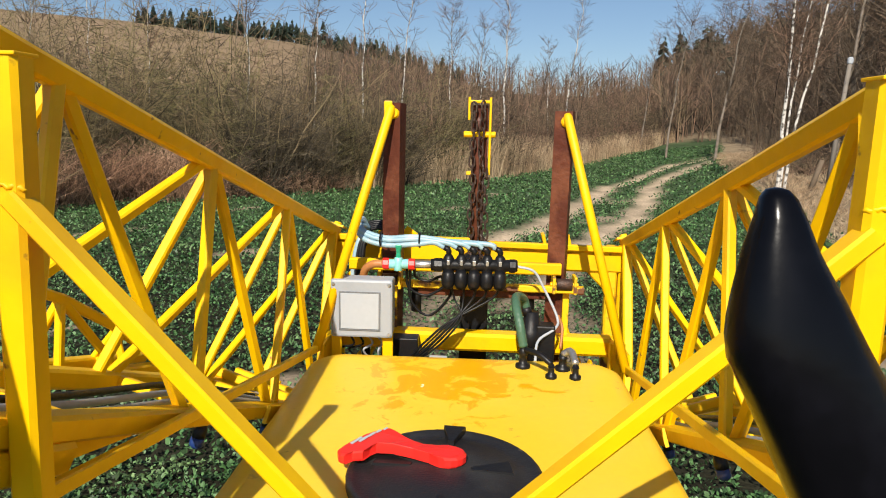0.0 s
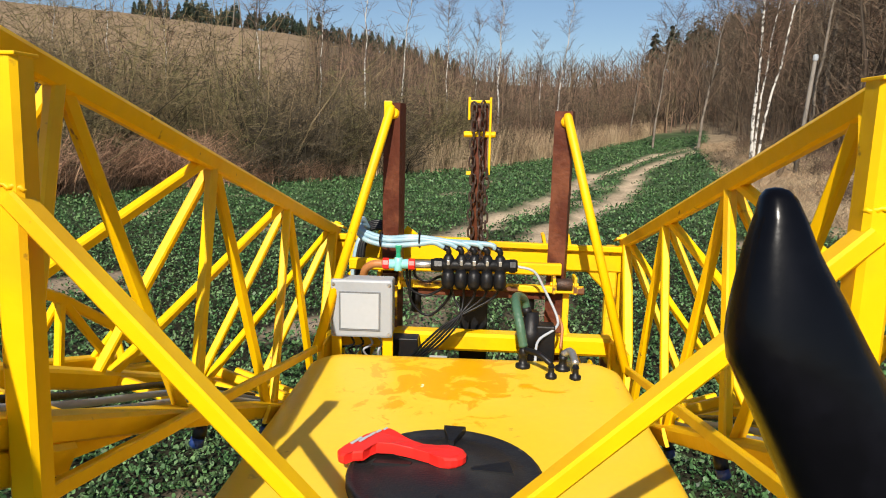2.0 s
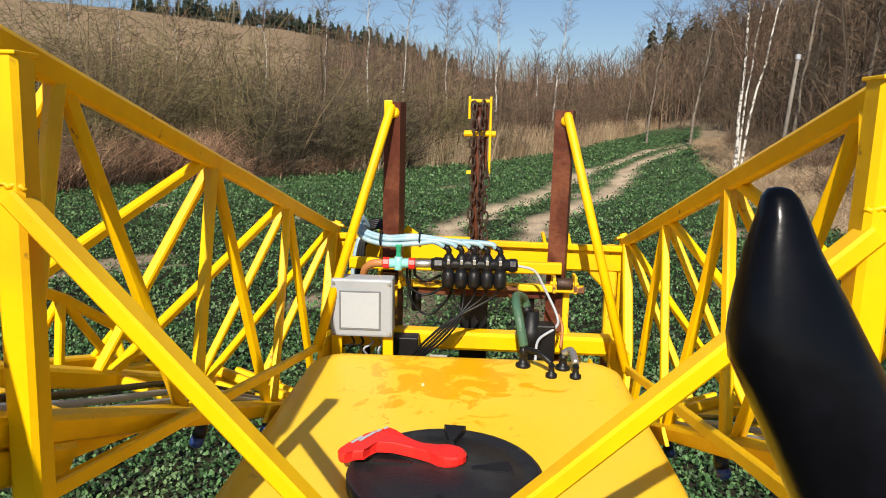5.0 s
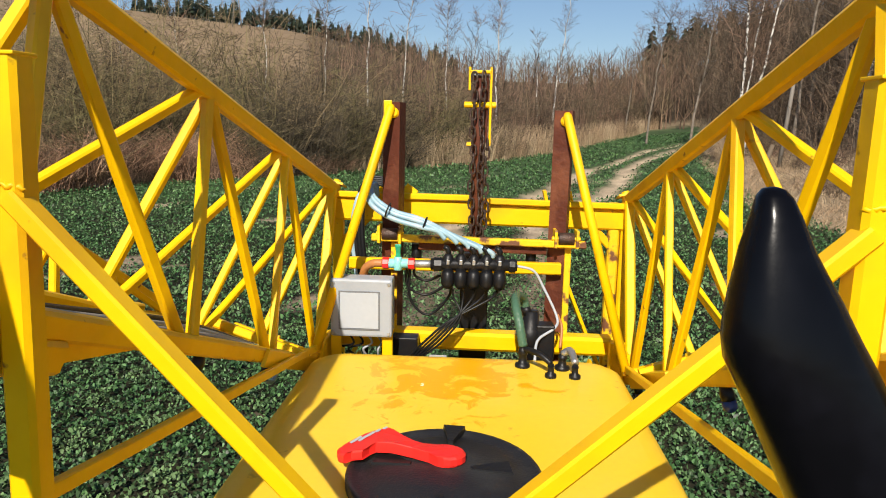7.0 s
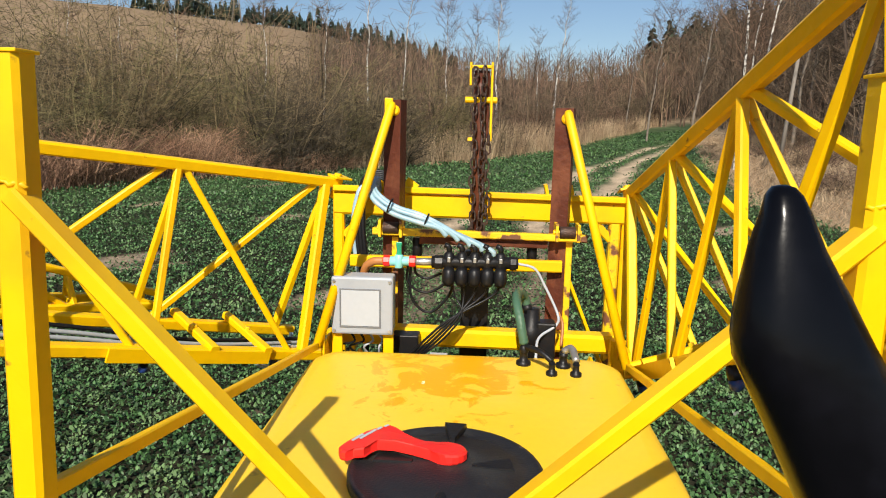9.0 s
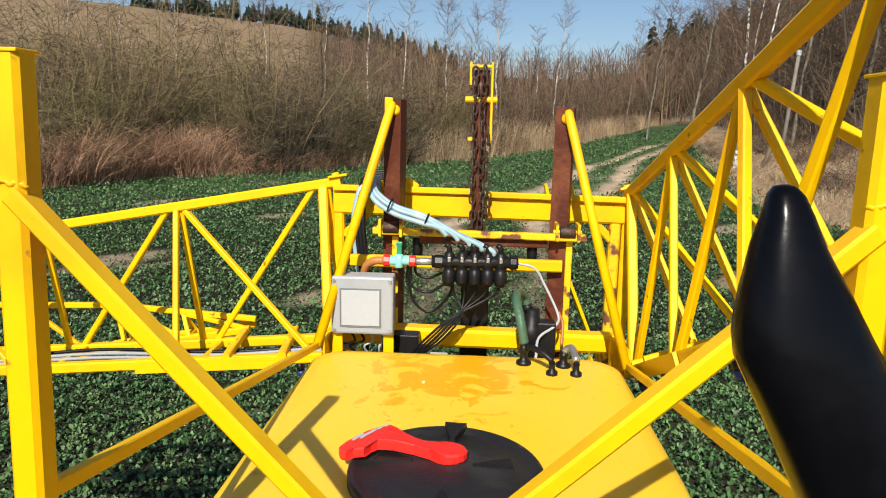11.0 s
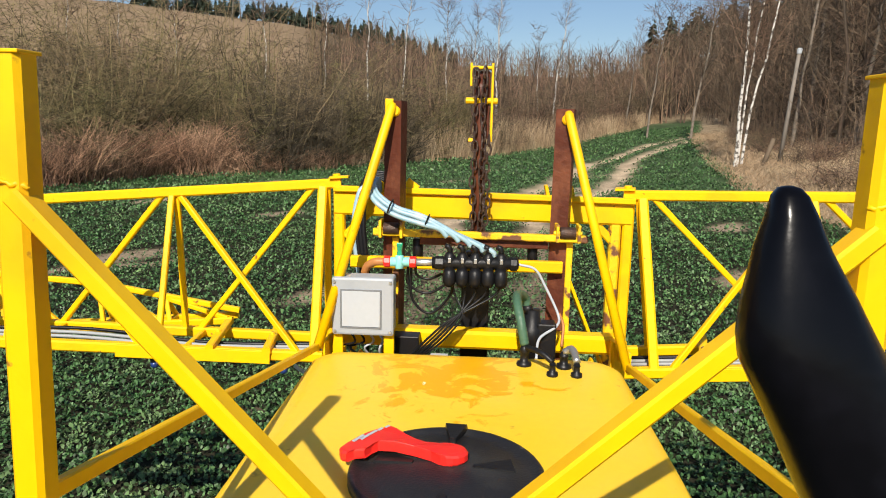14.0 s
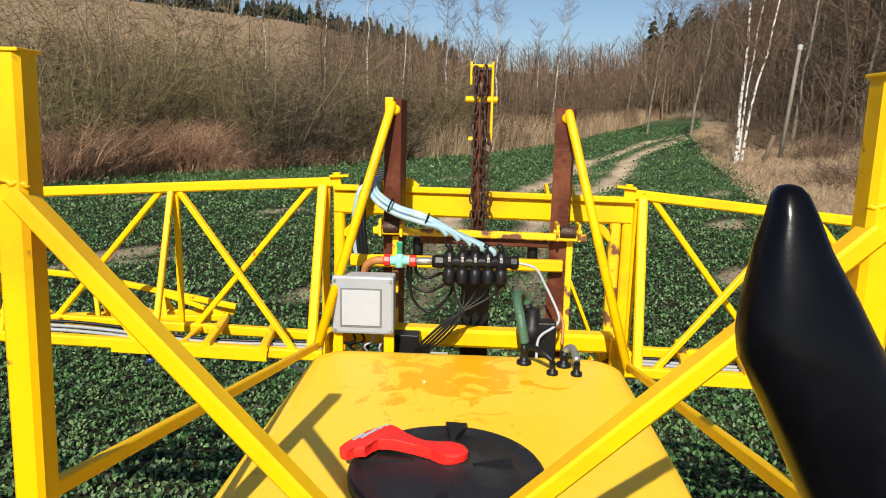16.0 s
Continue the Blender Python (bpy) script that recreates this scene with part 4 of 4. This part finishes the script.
    pts = curve([(0.148, 1.955, 1.865), (0.135, 1.97, 1.93), (0.125, 2.02, 1.975), (0.130, 2.09, 1.985), (0.155, 2.15, 1.965), (0.168, 2.16, 1.93)], 10)
    tube(bm, pts, [0.0135 + 0.001 * (i % 2) for i in range(len(pts))], 12)
    part("suction_hose", bm, GREEN_HOSE, sprayer, "green ribbed suction hose", smooth=True)
    bm = B()
    tube(bm, curve([(0.135, 2.2, 2.06), (0.19, 2.2, 2.045), (0.225, 2.2, 1.99), (0.27, 2.18, 1.90), (0.262, 2.14, 1.872), (0.205, 2.10, 1.84), (0.19, 2.02, 1.80)], 8), 0.0045, 8)
    part("white_tube", bm, WHITE, sprayer, "thin white tube", smooth=True)
    bm = B()
    tube(bm, curve([(0.275, 2.2, 1.90), (0.29, 2.19, 1.86), (0.283, 2.15, 1.80)]), 0.005, 8)
    part("tube", bm, COPPER, sprayer, smooth=True)
    # things that lie along the rear bar
    bm = B()
    block(bm, (-0.28, 2.20, 1.735), (-0.19, 2.262, 1.80), 0.004)
    part("bracket_box", bm, BLACK, sprayer)
    bm = B()
    block(bm, (-0.15, 2.16, 1.735), (-0.09, 2.20, 1.745), 0.002)
    part("plate", bm, WHITE, sprayer)


make_controls()


# ---- the moving lift carriage with its rollers ----
def make_carriage():
    bm = bar(B(), (-0.535, 2.50, 2.045), (0.555, 2.50, 2.032), 0.05, 0.085)
    c = part("lift_carriage", bm, PAINT, sprayer, "yellow lifting beam that carries the booms")
    one_bar("cover_strip", (-0.535, 2.475, 2.100), (0.0, 2.475, 2.096), 0.03, 0.022, parent=c)
    one_bar("cover_strip", (0.02, 2.470, 2.088), (0.56, 2.470, 2.080), 0.03, 0.022, parent=c)
    for x in (-0.52, 0.50, 0.545):
        one_bar("upright", (x, 2.50, 1.35), (x, 2.50, 2.09), 0.040, 0.040, mat=OLD_PAINT if x == 0.50 else PAINT, parent=c)
    for s in (-1, 1):
        one_bar("corner_stay", (s * 0.50, 2.50, 1.92), (s * 0.40, 2.50, 2.02), 0.03, 0.03, parent=c)
        one_bar("lower_stay", (s * 0.50, 2.48, 1.40), (s * 0.33, 2.46, 1.80), 0.045, 0.012, parent=c)
        for dx in (0.0, 0.09):
            one_bar("top_lug", (s * (0.35 - dx) - 0.01, 2.49, 2.09), (s * (0.33 - dx), 2.49, 2.13), 0.012, 0.05, parent=c)
    one_bar("lower_beam", (-0.535, 2.50, 1.37), (0.555, 2.50, 1.36), 0.05, 0.06, parent=c)
    one_bar("roller_bar", (-0.36, 2.292, 1.972), (0.37, 2.292, 1.965), 0.03, 0.024, mat=OLD_PAINT, parent=c, label="worn yellow bar with rust")
    one_bar("roller_plate", (-0.20, 2.31, 1.945), (0.24, 2.31, 1.94), 0.02, 0.03, mat=RUST, parent=c)
    for x in (-0.298, 0.302):
        for dx in (-0.036, 0.036):
            bm = B()
            block(bm, (x + dx - 0.005, 2.262, 1.955), (x + dx + 0.005, 2.33, 2.015), 0.002)
            part("roller_cheek", bm, OLD_PAINT, c)
        bm = B()
        disc(bm, (x - 0.027, 2.285, 1.985), (x + 0.027, 2.285, 1.985), 0.021, 16)
        part("roller", bm, CHAIN, c, "dark steel guide roller", smooth=True)
        bm = B()
        disc(bm, (x - 0.048, 2.285, 1.985), (x + 0.048, 2.285, 1.985), 0.008, 8)
        part("roller_pin", bm, PAINT, c)
        one_bar("guide_strip", (x + 0.012, 2.315, 1.42), (x + 0.012, 2.315, 1.95), 0.022, 0.012, mat=OLD_PAINT, parent=c)
    for x in (-0.21, 0.19):
        bm = B()
        disc(bm, (x, 2.34, 1.86), (x, 2.34, 1.945), 0.018, 12)
        part("hose_clamp", bm, BLACK, c, smooth=True)
    # hydraulic hoses that drop beside the beam
    for k in range(4):
        bm = B()
        tube(bm, curve([(-0.40 + 0.01 * k, 2.42, 2.12), (-0.43 + 0.008 * k, 2.40, 2.09), (-0.445 + 0.012 * k, 2.38, 1.96), (-0.42 + 0.01 * k, 2.38, 1.75), (-0.40, 2.4, 1.5)]), 0.009, 8)
        part("drop_hose", bm, BLUE_HOSE if k == 0 else BLACK, c, smooth=True)
    for k in range(5):
        bm = B()
        r = 0.045 + 0.006 * k
        tube(bm, [(-0.36 + r * math.cos(a), 2.40 + 0.006 * k, 2.10 + r * math.sin(a)) for a in np.linspace(-0.6, 3.6, 14)], 0.006, 6)
        part("cable_coil", bm, BLACK, c, smooth=True)
    return c


carriage = make_carriage()


def chain_link(u, w, wire):
    """One oval link lying in its own x z plane."""
    bm = B()
    pts = []
    for a in np.linspace(0, 2 * math.pi, 14, endpoint=False):
        pts.append(Vector((u * math.cos(a), 0, w * math.sin(a) + (w * 0.55 if math.sin(a) > 0.05 else -w * 0.55 if math.sin(a) < -0.05 else 0))))
    n = 6
    rings = []
    for i, p in enumerate(pts):
        d = (pts[(i + 1) % len(pts)] - pts[i - 1]).normalized()
        o = Vector((d.z, 0, -d.x))
        rings.append([p + (o * math.cos(2 * math.pi * k / n) + Vector((0, 1, 0)) * math.sin(2 * math.pi * k / n)) * wire for k in range(n)])
    loft(bm, rings + [rings[0]], caps=False)
    bmesh.ops.remove_doubles(bm, verts=bm.verts, dist=1e-5)
    me = bpy.data.meshes.new("chain_link")
    bm.to_mesh(me)
    bm.free()
    me.materials.append(CHAIN)
    return me


def make_chain_head():
    """The raised head of the ram with its hanging chains."""
    bm = B()
    block(bm, (-0.043, 2.405, 2.592), (0.037, 2.44, 2.602), 0.002)
    h = part("chain_head", bm, PAINT, sprayer, "yellow ram head with rusty lifting chains")
    for x, foot_z in ((-0.040, 2.535), (0.034, 2.345)):
        one_bar("head_cheek", (x, 2.42, foot_z), (x, 2.42, 2.612), 0.008, 0.030, parent=h)
    bm = B()
    block(bm, (-0.027, 2.425, 2.355), (0.026, 2.434, 2.586), 0.003)
    part("back_plate", bm, RUST, h, "rusty brown plate behind the chains")
    one_bar("foot_lug", (-0.046, 2.41, 2.350), (-0.030, 2.41, 2.350), 0.012, 0.014, mat=OLD_PAINT, parent=h)
    bm = B()
    disc(bm, (-0.058, 2.42, 2.485), (0.054, 2.42, 2.485), 0.011, 10)
    part("head_pin", bm, PAINT, h, "yellow cross pin")
    bm = B()
    tube(bm, [(-0.004, 2.435, 1.7), (-0.004, 2.435, 2.53), (-0.004, 2.435, 2.56)], [0.023, 0.023, 0.012], 12)
    part("ram_rod", bm, RUST, h, "rusty brown ram rod", smooth=True)
    link = chain_link(0.0098, 0.0125, 0.0036)
    for s, (x, y, top, count, step) in enumerate(((-0.024, 2.396, 2.576, 19, 0.0310), (0.006, 2.390, 2.580, 19, 0.0310), (0.024, 2.388, 2.350, 12, 0.0310))):
        for k in range(count):
            ob = new("chain_link", link)
            ob.parent = h
            sway = 0.003 * math.sin(k * 0.9 + s)
            ob.matrix_basis = pose(x + sway, y, top - step * k, 0, 0, 45 * s + 90 * (k % 2) + 12 * math.sin(k * 2.3 + s))
    return h


chain_head = make_chain_head()


def make_hose_bundle():
    """Pale blue boom hoses, hinged where they leave the valves; built in its own space."""
    o = Vector((-0.03, 2.2, 2.115))
    bundle = None
    for k in range(5):
        x = -0.108 + 0.0425 * k
        j = rng.uniform(-0.004, 0.004, 3)
        z = 0.010 * (k % 3) + j[0]
        pts = [(x, 2.2, 2.117), (x - 0.035, 2.2, 2.132), (-0.20, 2.20 + 0.008 * k, 2.128 + z), (-0.30, 2.21 + 0.010 * k, 2.120 + z),
               (-0.375, 2.225 + 0.012 * k, 2.135 + z), (-0.405, 2.26 + 0.012 * k, 2.16 + z), (-0.40, 2.31 + 0.01 * k, 2.17 + z), (-0.385, 2.36, 2.15)]
        bm = B()
        tube(bm, [p - o for p in curve(pts, 6)], 0.0088, 8)
        ob = part("boom_hose", bm, BLUE_HOSE, bundle or sprayer, "bundle of pale blue boom hoses" if k == 0 else "", smooth=True)
        bundle = bundle or ob
    for x in (-0.19, -0.32):
        bm = B()
        tube(bm, [Vector((x, 2.225 + 0.034 * math.cos(a), 2.135 + 0.024 * math.sin(a))) - o for a in np.linspace(0, 2 * math.pi, 15)], 0.003, 5)
        part("cable_tie", bm, BLACK, bundle)
    return bundle


hoses = make_hose_bundle()


# ---- the folding booms ----
NODES = (0.042, 0.598, 1.125, 1.64, 2.18)


def make_boom(c):
    """One lattice boom: x runs outward from the hinge at its top bar. c: the side (+1 or -1) of y that faces the tank."""
    yn, yf = c * 0.163, -c * 0.071

    def low(x):
        return -0.623 + 0.112 * x
    boom = one_bar("boom", (-0.02, 0, 0), (2.28, 0, 0), 0.034, 0.036, label="yellow lattice boom of square steel tube")
    one_bar("lower_chord", (0, yn, low(0)), (2.28, yn, low(2.28)), 0.036, 0.038, parent=boom)
    one_bar("lower_chord", (0, yf, low(0)), (2.28, yf, low(2.28)), 0.036, 0.038, parent=boom)

    def strut(nm, a, b, w=0.021):
        one_bar(nm, a, b, w, w, parent=boom)
    for k, x in enumerate(NODES):
        w = 0.034 if k == 0 else 0.021
        strut("upright", (x + 0.006, c * 0.006, -0.012), (x + 0.066, yn, low(x)), w)
        strut("upright", (x - 0.008, -c * 0.006, -0.012), (x + 0.042, yf, low(x)), w if k else 0.026)
        if k:
            p = NODES[k - 1]
            strut("diagonal", (x - 0.02, 0, -0.012), (p + 0.115, yn, low(p) + 0.01))
            strut("diagonal", (p + 0.045, 0, -0.012), (x - 0.015, yf, low(x) + 0.01))
            strut("spacer", (x - 0.03, yn, low(x)), (x - 0.03, yf, low(x)), 0.022)
    # rest bracket with its triangular plate
    one_bar("rest_bracket", (1.62, yn + c * 0.005, low(1.62) - 0.038), (2.02, yn + c * 0.005, low(2.0) - 0.045), 0.04, 0.045, parent=boom)
    bm = B()
    tri = [(1.40, low(1.40) - 0.018), (1.64, low(1.64) - 0.055), (1.64, low(1.64) - 0.018)]
    loft(bm, [[(x, yn - 0.005, z) for x, z in tri], [(x, yn + 0.005, z) for x, z in tri]])
    part("rest_plate", bm, PAINT, boom)
    for x in (0.27, 0.47):
        one_bar("cross_tube", (x, yn + c * 0.03, low(x) + 0.020), (x + 0.01, yf - c * 0.03, low(x) + 0.036), 0.030, 0.026, parent=boom)
        bm = B()
        disc(bm, (x + 0.005, (yn + yf) / 2, low(x) + 0.038), (x + 0.005, (yn + yf) / 2, low(x) + 0.050), 0.009, 6, 0.002)
        part("bolt", bm, OLD_PAINT, boom)
    one_bar("side_plate", (0.26, yn + c * 0.025, low(0.26) - 0.004), (0.80, yn + c * 0.025, low(0.80) - 0.004), 0.010, 0.046, parent=boom)
    bm = B()
    disc(bm, (-0.005, 0, -0.06), (-0.005, 0, 0.035), 0.014, 10)
    part("hinge_pin", bm, PAINT, boom)
    one_bar("hinge_plate", (-0.05, 0, 0.022), (0.02, 0, 0.022), 0.06, 0.008, parent=boom)
    # hoses along the bottom
    for j in range(3):
        bm = B()
        y0 = yn + (yf - yn) * (0.16 + 0.15 * j)
        tube(bm, curve([(0.02, y0, low(0) + 0.020), (0.5, y0 + 0.02, low(0.5) + 0.006), (1.0, y0 - 0.02, low(1) + 0.014 + 0.005 * j), (1.6, y0 + 0.012, low(1.6) + 0.006), (2.2, y0, low(2.2) + 0.010)], 8), 0.0068, 8)
        part("spray_hose", bm, BLACK if j == 2 else GREY_HOSE, boom, smooth=True)
    # nozzle bodies
    for k in range(3):
        x = 0.22 + 0.46 * k
        zb = low(x)
        bm = B()
        tube(bm, [(x, yn, zb - 0.015), (x, yn, zb - 0.035), (x, yn, zb - 0.05)], [0.010, 0.014, 0.013], 10)
        nz = part("nozzle", bm, BLACK, boom, "black nozzle holder", smooth=True)
        bm = B()
        tube(bm, [(x, yn, zb - 0.048), (x, yn, zb - 0.064), (x, yn, zb - 0.070)], [0.014, 0.014, 0.007], 10)
        part("nozzle_cap", bm, DARK_BLUE, nz, "dark blue cap", smooth=True)
    return boom


def make_tip(c):
    """The folded outer length of a boom, tapering to its end, laid back beside the inner one."""
    y0, y1, zb = -c * 0.225, -c * 0.315, -0.55
    bm = B()
    bar(bm, (2.25, y0, zb), (0.50, y0, zb - 0.01), 0.030, 0.030)
    tip = part("boom_tip", bm, PAINT, sprayer, "folded tapering end section of the boom")
    one_bar("chord", (2.25, y1, zb), (0.50, y1, zb - 0.01), 0.030, 0.030, parent=tip)
    one_bar("chord", (2.25, (y0 + y1) / 2, zb + 0.36), (1.05, (y0 + y1) / 2, zb + 0.17), 0.024, 0.024, parent=tip)
    one_bar("chord", (1.05, (y0 + y1) / 2, zb + 0.17), (0.48, (y0 + y1) / 2, zb + 0.02), 0.024, 0.024, parent=tip)
    for x, h in ((0.78, 0.09), (1.05, 0.17), (1.45, 0.25), (1.85, 0.32), (2.22, 0.35)):
        for y in (y0, y1):
            one_bar("upright", (x, (y0 + y1) / 2, zb + h), (x - 0.02, y, zb), 0.018, 0.018, parent=tip)
        one_bar("diagonal", (x, (y0 + y1) / 2, zb + h), (x - 0.26, y0, zb), 0.018, 0.018, parent=tip)
        one_bar("spacer", (x - 0.02, y0, zb), (x - 0.02, y1, zb), 0.02, 0.02, parent=tip)
    for x in (2.2, 1.5):
        one_bar("link_plate", (x, -c * 0.075, -0.623 + 0.112 * x), (x, y1, zb), 0.05, 0.012, parent=tip)
    for k in range(4):
        x = 0.65 + 0.45 * k
        bm = B()
        tube(bm, [(x, y0, zb - 0.012), (x, y0, zb - 0.04), (x, y0, zb - 0.06)], [0.012, 0.018, 0.012], 8)
        part("nozzle", bm, BLACK, tip, smooth=True)
    return tip


def make_loose_hose(boom):
    bm = B()
    tube(bm, curve([(0.05, 0.0, -0.60), (0.06, 0.02, -0.66), (0.11, 0.03, -0.715), (0.17, 0.03, -0.715), (0.21, 0.02, -0.69)]), 0.008, 8)
    part("loose_hose", bm, BLUE_HOSE, boom, "pale blue hose end hanging down", smooth=True)


boom_l, boom_r = make_boom(1), make_boom(-1)
tip_l, tip_r = make_tip(1), make_tip(-1)
make_loose_hose(boom_l)


# ---- loose things ----
def make_tool():
    """A red plastic tool that lies on the lid."""
    out = [(0.0, -0.016), (-0.006, 0.004), (0.004, 0.022), (0.022, 0.046), (0.042, 0.066), (0.062, 0.078), (0.092, 0.088), (0.106, 0.080), (0.128, 0.058), (0.152, 0.042), (0.175, 0.034), (0.196, 0.036)]
    out += [(0.224 + 0.036 * math.cos(a), 0.006 + 0.030 * math.sin(a)) for a in np.linspace(2.0, -2.2, 12)]
    out += [(0.184, -0.004), (0.150, 0.006), (0.105, 0.014), (0.072, 0.016), (0.060, 0.006), (0.048, -0.012), (0.026, -0.012), (0.012, -0.022)]
    cx, cy = 0.12, 0.02
    bm = B()

    def ring(k, z):
        return [(cx + (x - cx) * k, cy + (y - cy) * k, z + 0.012 * max(0, 1 - abs(x - 0.09) / 0.1)) for x, y in out]
    loft(bm, [ring(0.97, 0.0), ring(1.0, 0.004), ring(1.0, 0.017), ring(0.965, 0.022), ring(0.90, 0.0235)])
    t = part("scraper", bm, RED, label="red plastic hand tool with white writing lying on the tank lid")
    tagged(t, category="tool")
    for k, (x, y, w, h, a) in enumerate(((0.030, 0.030, 0.030, 0.006, 50), (0.044, 0.034, 0.024, 0.006, 50), (0.058, 0.052, 0.020, 0.006, 48), (0.072, 0.066, 0.012, 0.006, 45), (0.086, 0.076, 0.010, 0.005, 40))):
        bm = B()
        block(bm, (-w / 2, -h / 2, 0), (w / 2, h / 2, 0.0015), 0)
        ob = part("writing", bm, WHITE, t)
        ob.matrix_basis = pose(x, y, 0.0255 + 0.011 * max(0, 1 - abs(x - 0.09) / 0.1), 0, -8, a)
    return t


tool = make_tool()
TOOL_AT = pose(-0.268, 1.286, 1.8255, 0, 0, 2)


def make_guard():
    """A black plastic guard with a rounded tip that stands up beside the rear window."""
    bm = B()
    n = 24
    rings = []
    # height, middle, half width, half depth
    for z, x, w, d in ((2.4841, 0.0944, 0.0010, 0.0010), (2.4834, 0.0944, 0.0034, 0.0034), (2.4809, 0.0949, 0.0054, 0.0054), (2.4746, 0.0961, 0.0076, 0.0073), (2.4643, 0.0973, 0.0112, 0.0098),
                       (2.4560, 0.0993, 0.0144, 0.0112), (2.4491, 0.1010, 0.0171, 0.0127), (2.4413, 0.1029, 0.0198, 0.0137), (2.4345, 0.1049, 0.0218, 0.0147), (2.4262, 0.1083, 0.0237, 0.0152),
                       (2.4169, 0.1134, 0.0239, 0.0156), (2.4022, 0.1213, 0.0240, 0.0161), (2.3777, 0.1335, 0.0240, 0.0166), (2.3289, 0.1589, 0.0249, 0.0171), (2.2555, 0.1956, 0.0259, 0.0176),
                       (2.1577, 0.2445, 0.0269, 0.0181)):
        ring = []
        near = 1 - 0.45 * (2.4841 - z)
        for k in range(n):
            a = 2 * math.pi * k / n
            ca, sa = math.cos(a), math.sin(a)
            ring.append((near * (x + w * math.copysign(abs(ca) ** 0.7, ca)), near * 0.22 + d * math.copysign(abs(sa) ** 0.9, sa), 2.5 + near * (z - 2.5)))
        rings.append(ring)
    loft(bm, rings[::-1])
    t = part("fender_guard", bm, GLOSSY, label="glossy black plastic guard with a rounded tip beside the rear window", smooth=True)
    tagged(t, category="guard")
    bm = B()
    bar(bm, (0.212, 0.188, 0.0), (0.212, 0.188, 2.21), 0.03, 0.02)
    part("stand", bm, BLACK, t)
    return t


guard = make_guard()


# ---- motion ----
def motions():
    drive = TIMES
    walk(sprayer, [(t, sprayer_pose(t)) for t in drive])
    walk(tool, [(t, sprayer_pose(t) @ TOOL_AT) for t in drive])
    walk(guard, [(t, sprayer_pose(t)) for t in drive])
    lift = [(0.0, 0.0), (3.0, 0.0), (5.9, 0.0), (6.1, 0.06), (6.3, 0.26), (6.5, 0.46), (6.7, 0.66), (7.0, 0.92), (7.2, 0.955), (7.5, 0.97), (8.0, 1.0), (9.0, 1.0), (16.0, 1.0)]

    def raised(t):
        return mix(lift, t)[0]
    walk(carriage, [(t, pose(0, 0, 0.17 * f)) for t, f in lift])
    walk(chain_head, [(t, pose(0, 0, 0.108 * f)) for t, f in lift])
    walk(hoses, [(t, pose(-0.03, 2.2, 2.115, 0, 21 * f, 0)) for t, f in lift])
    # booms: seconds, swing forward from square, tilt upward
    left = [(0.0, 88.4, 15.7), (3.0, 88.4, 15.7), (5.9, 88.4, 15.7), (6.1, 88.4, 15.5), (6.3, 88.4, 15.1), (6.5, 88.4, 14.9), (7.0, 88.4, 15.0), (7.5, 88.4, 14.9), (8.0, 88.0, 14.6), (8.2, 86.0, 14.5),
            (8.4, 80.5, 14.2), (8.5, 77.4, 14.2), (8.6, 70.0, 13.5), (8.7, 63.4, 12.7), (8.8, 58.0, 11.2), (9.0, 49.0, 8.0), (9.2, 42.0, 5.2), (9.6, 30, 1.0), (10.2, 15, -5.0), (10.8, 5, -9.2), (11.3, 2.6, -10.4), (11.5, 2.2, -10.3),
            (12.0, 2.4, -10.0), (12.5, 3.4, -8.7), (13.0, 4.2, -6.0), (13.5, 4.6, -4.9), (14.0, 5.0, -4.1), (14.5, 5.4, -3.0), (16.0, 5.6, -2.9)]
    right = [(0.0, 91.7, 15.7), (3.0, 91.7, 15.7), (5.9, 91.7, 15.7), (6.1, 91.7, 15.5), (6.3, 91.7, 15.0), (6.5, 91.6, 14.8), (7.0, 91.6, 14.8), (7.5, 91.6, 14.8), (8.0, 91.6, 14.8), (8.5, 91.4, 15.0), (9.0, 91.4, 16.0), (9.2, 91.4, 16.1),
             (11.3, 91.2, 17.2), (11.5, 91.0, 17.4), (11.7, 88.5, 17.8), (12.0, 79, 18.6), (12.2, 71, 18.4), (12.5, 59, 16.2), (12.7, 51.5, 14.1), (13.0, 39, 11.2), (13.2, 31, 8.4), (13.5, 23, 6.0), (14.0, 14, 2.2), (14.3, 8.5, -4.2), (14.5, 7.6, -4.8), (16.0, 7.3, -5.0)]
    ticks = [t for t, _ in lift]

    def cant(swing):
        """The lower chords lean outward while a boom is folded."""
        return 2.0 - 16.6 * math.sin(radians(swing))
    for obs, rows, x, z, base, sign in (((boom_l, tip_l), left, -0.534, 2.117, 180, 1), ((boom_r, tip_r), right, 0.546, 2.10, 0, -1)):
        keyed = sorted({r[0] for r in rows} | set(ticks))
        for ob in obs:
            poses = []
            for t in keyed:
                swing, tilt = mix(rows, t)
                poses.append((t, pose(x, 2.50, z + 0.17 * raised(t)) @ pose(0, 0, 0, 0, 0, base + sign * swing) @ pose(0, 0, 0, 0, -tilt, 0) @ pose(0, 0, 0, sign * cant(swing), 0, 0)))
            walk(ob, poses)


motions()
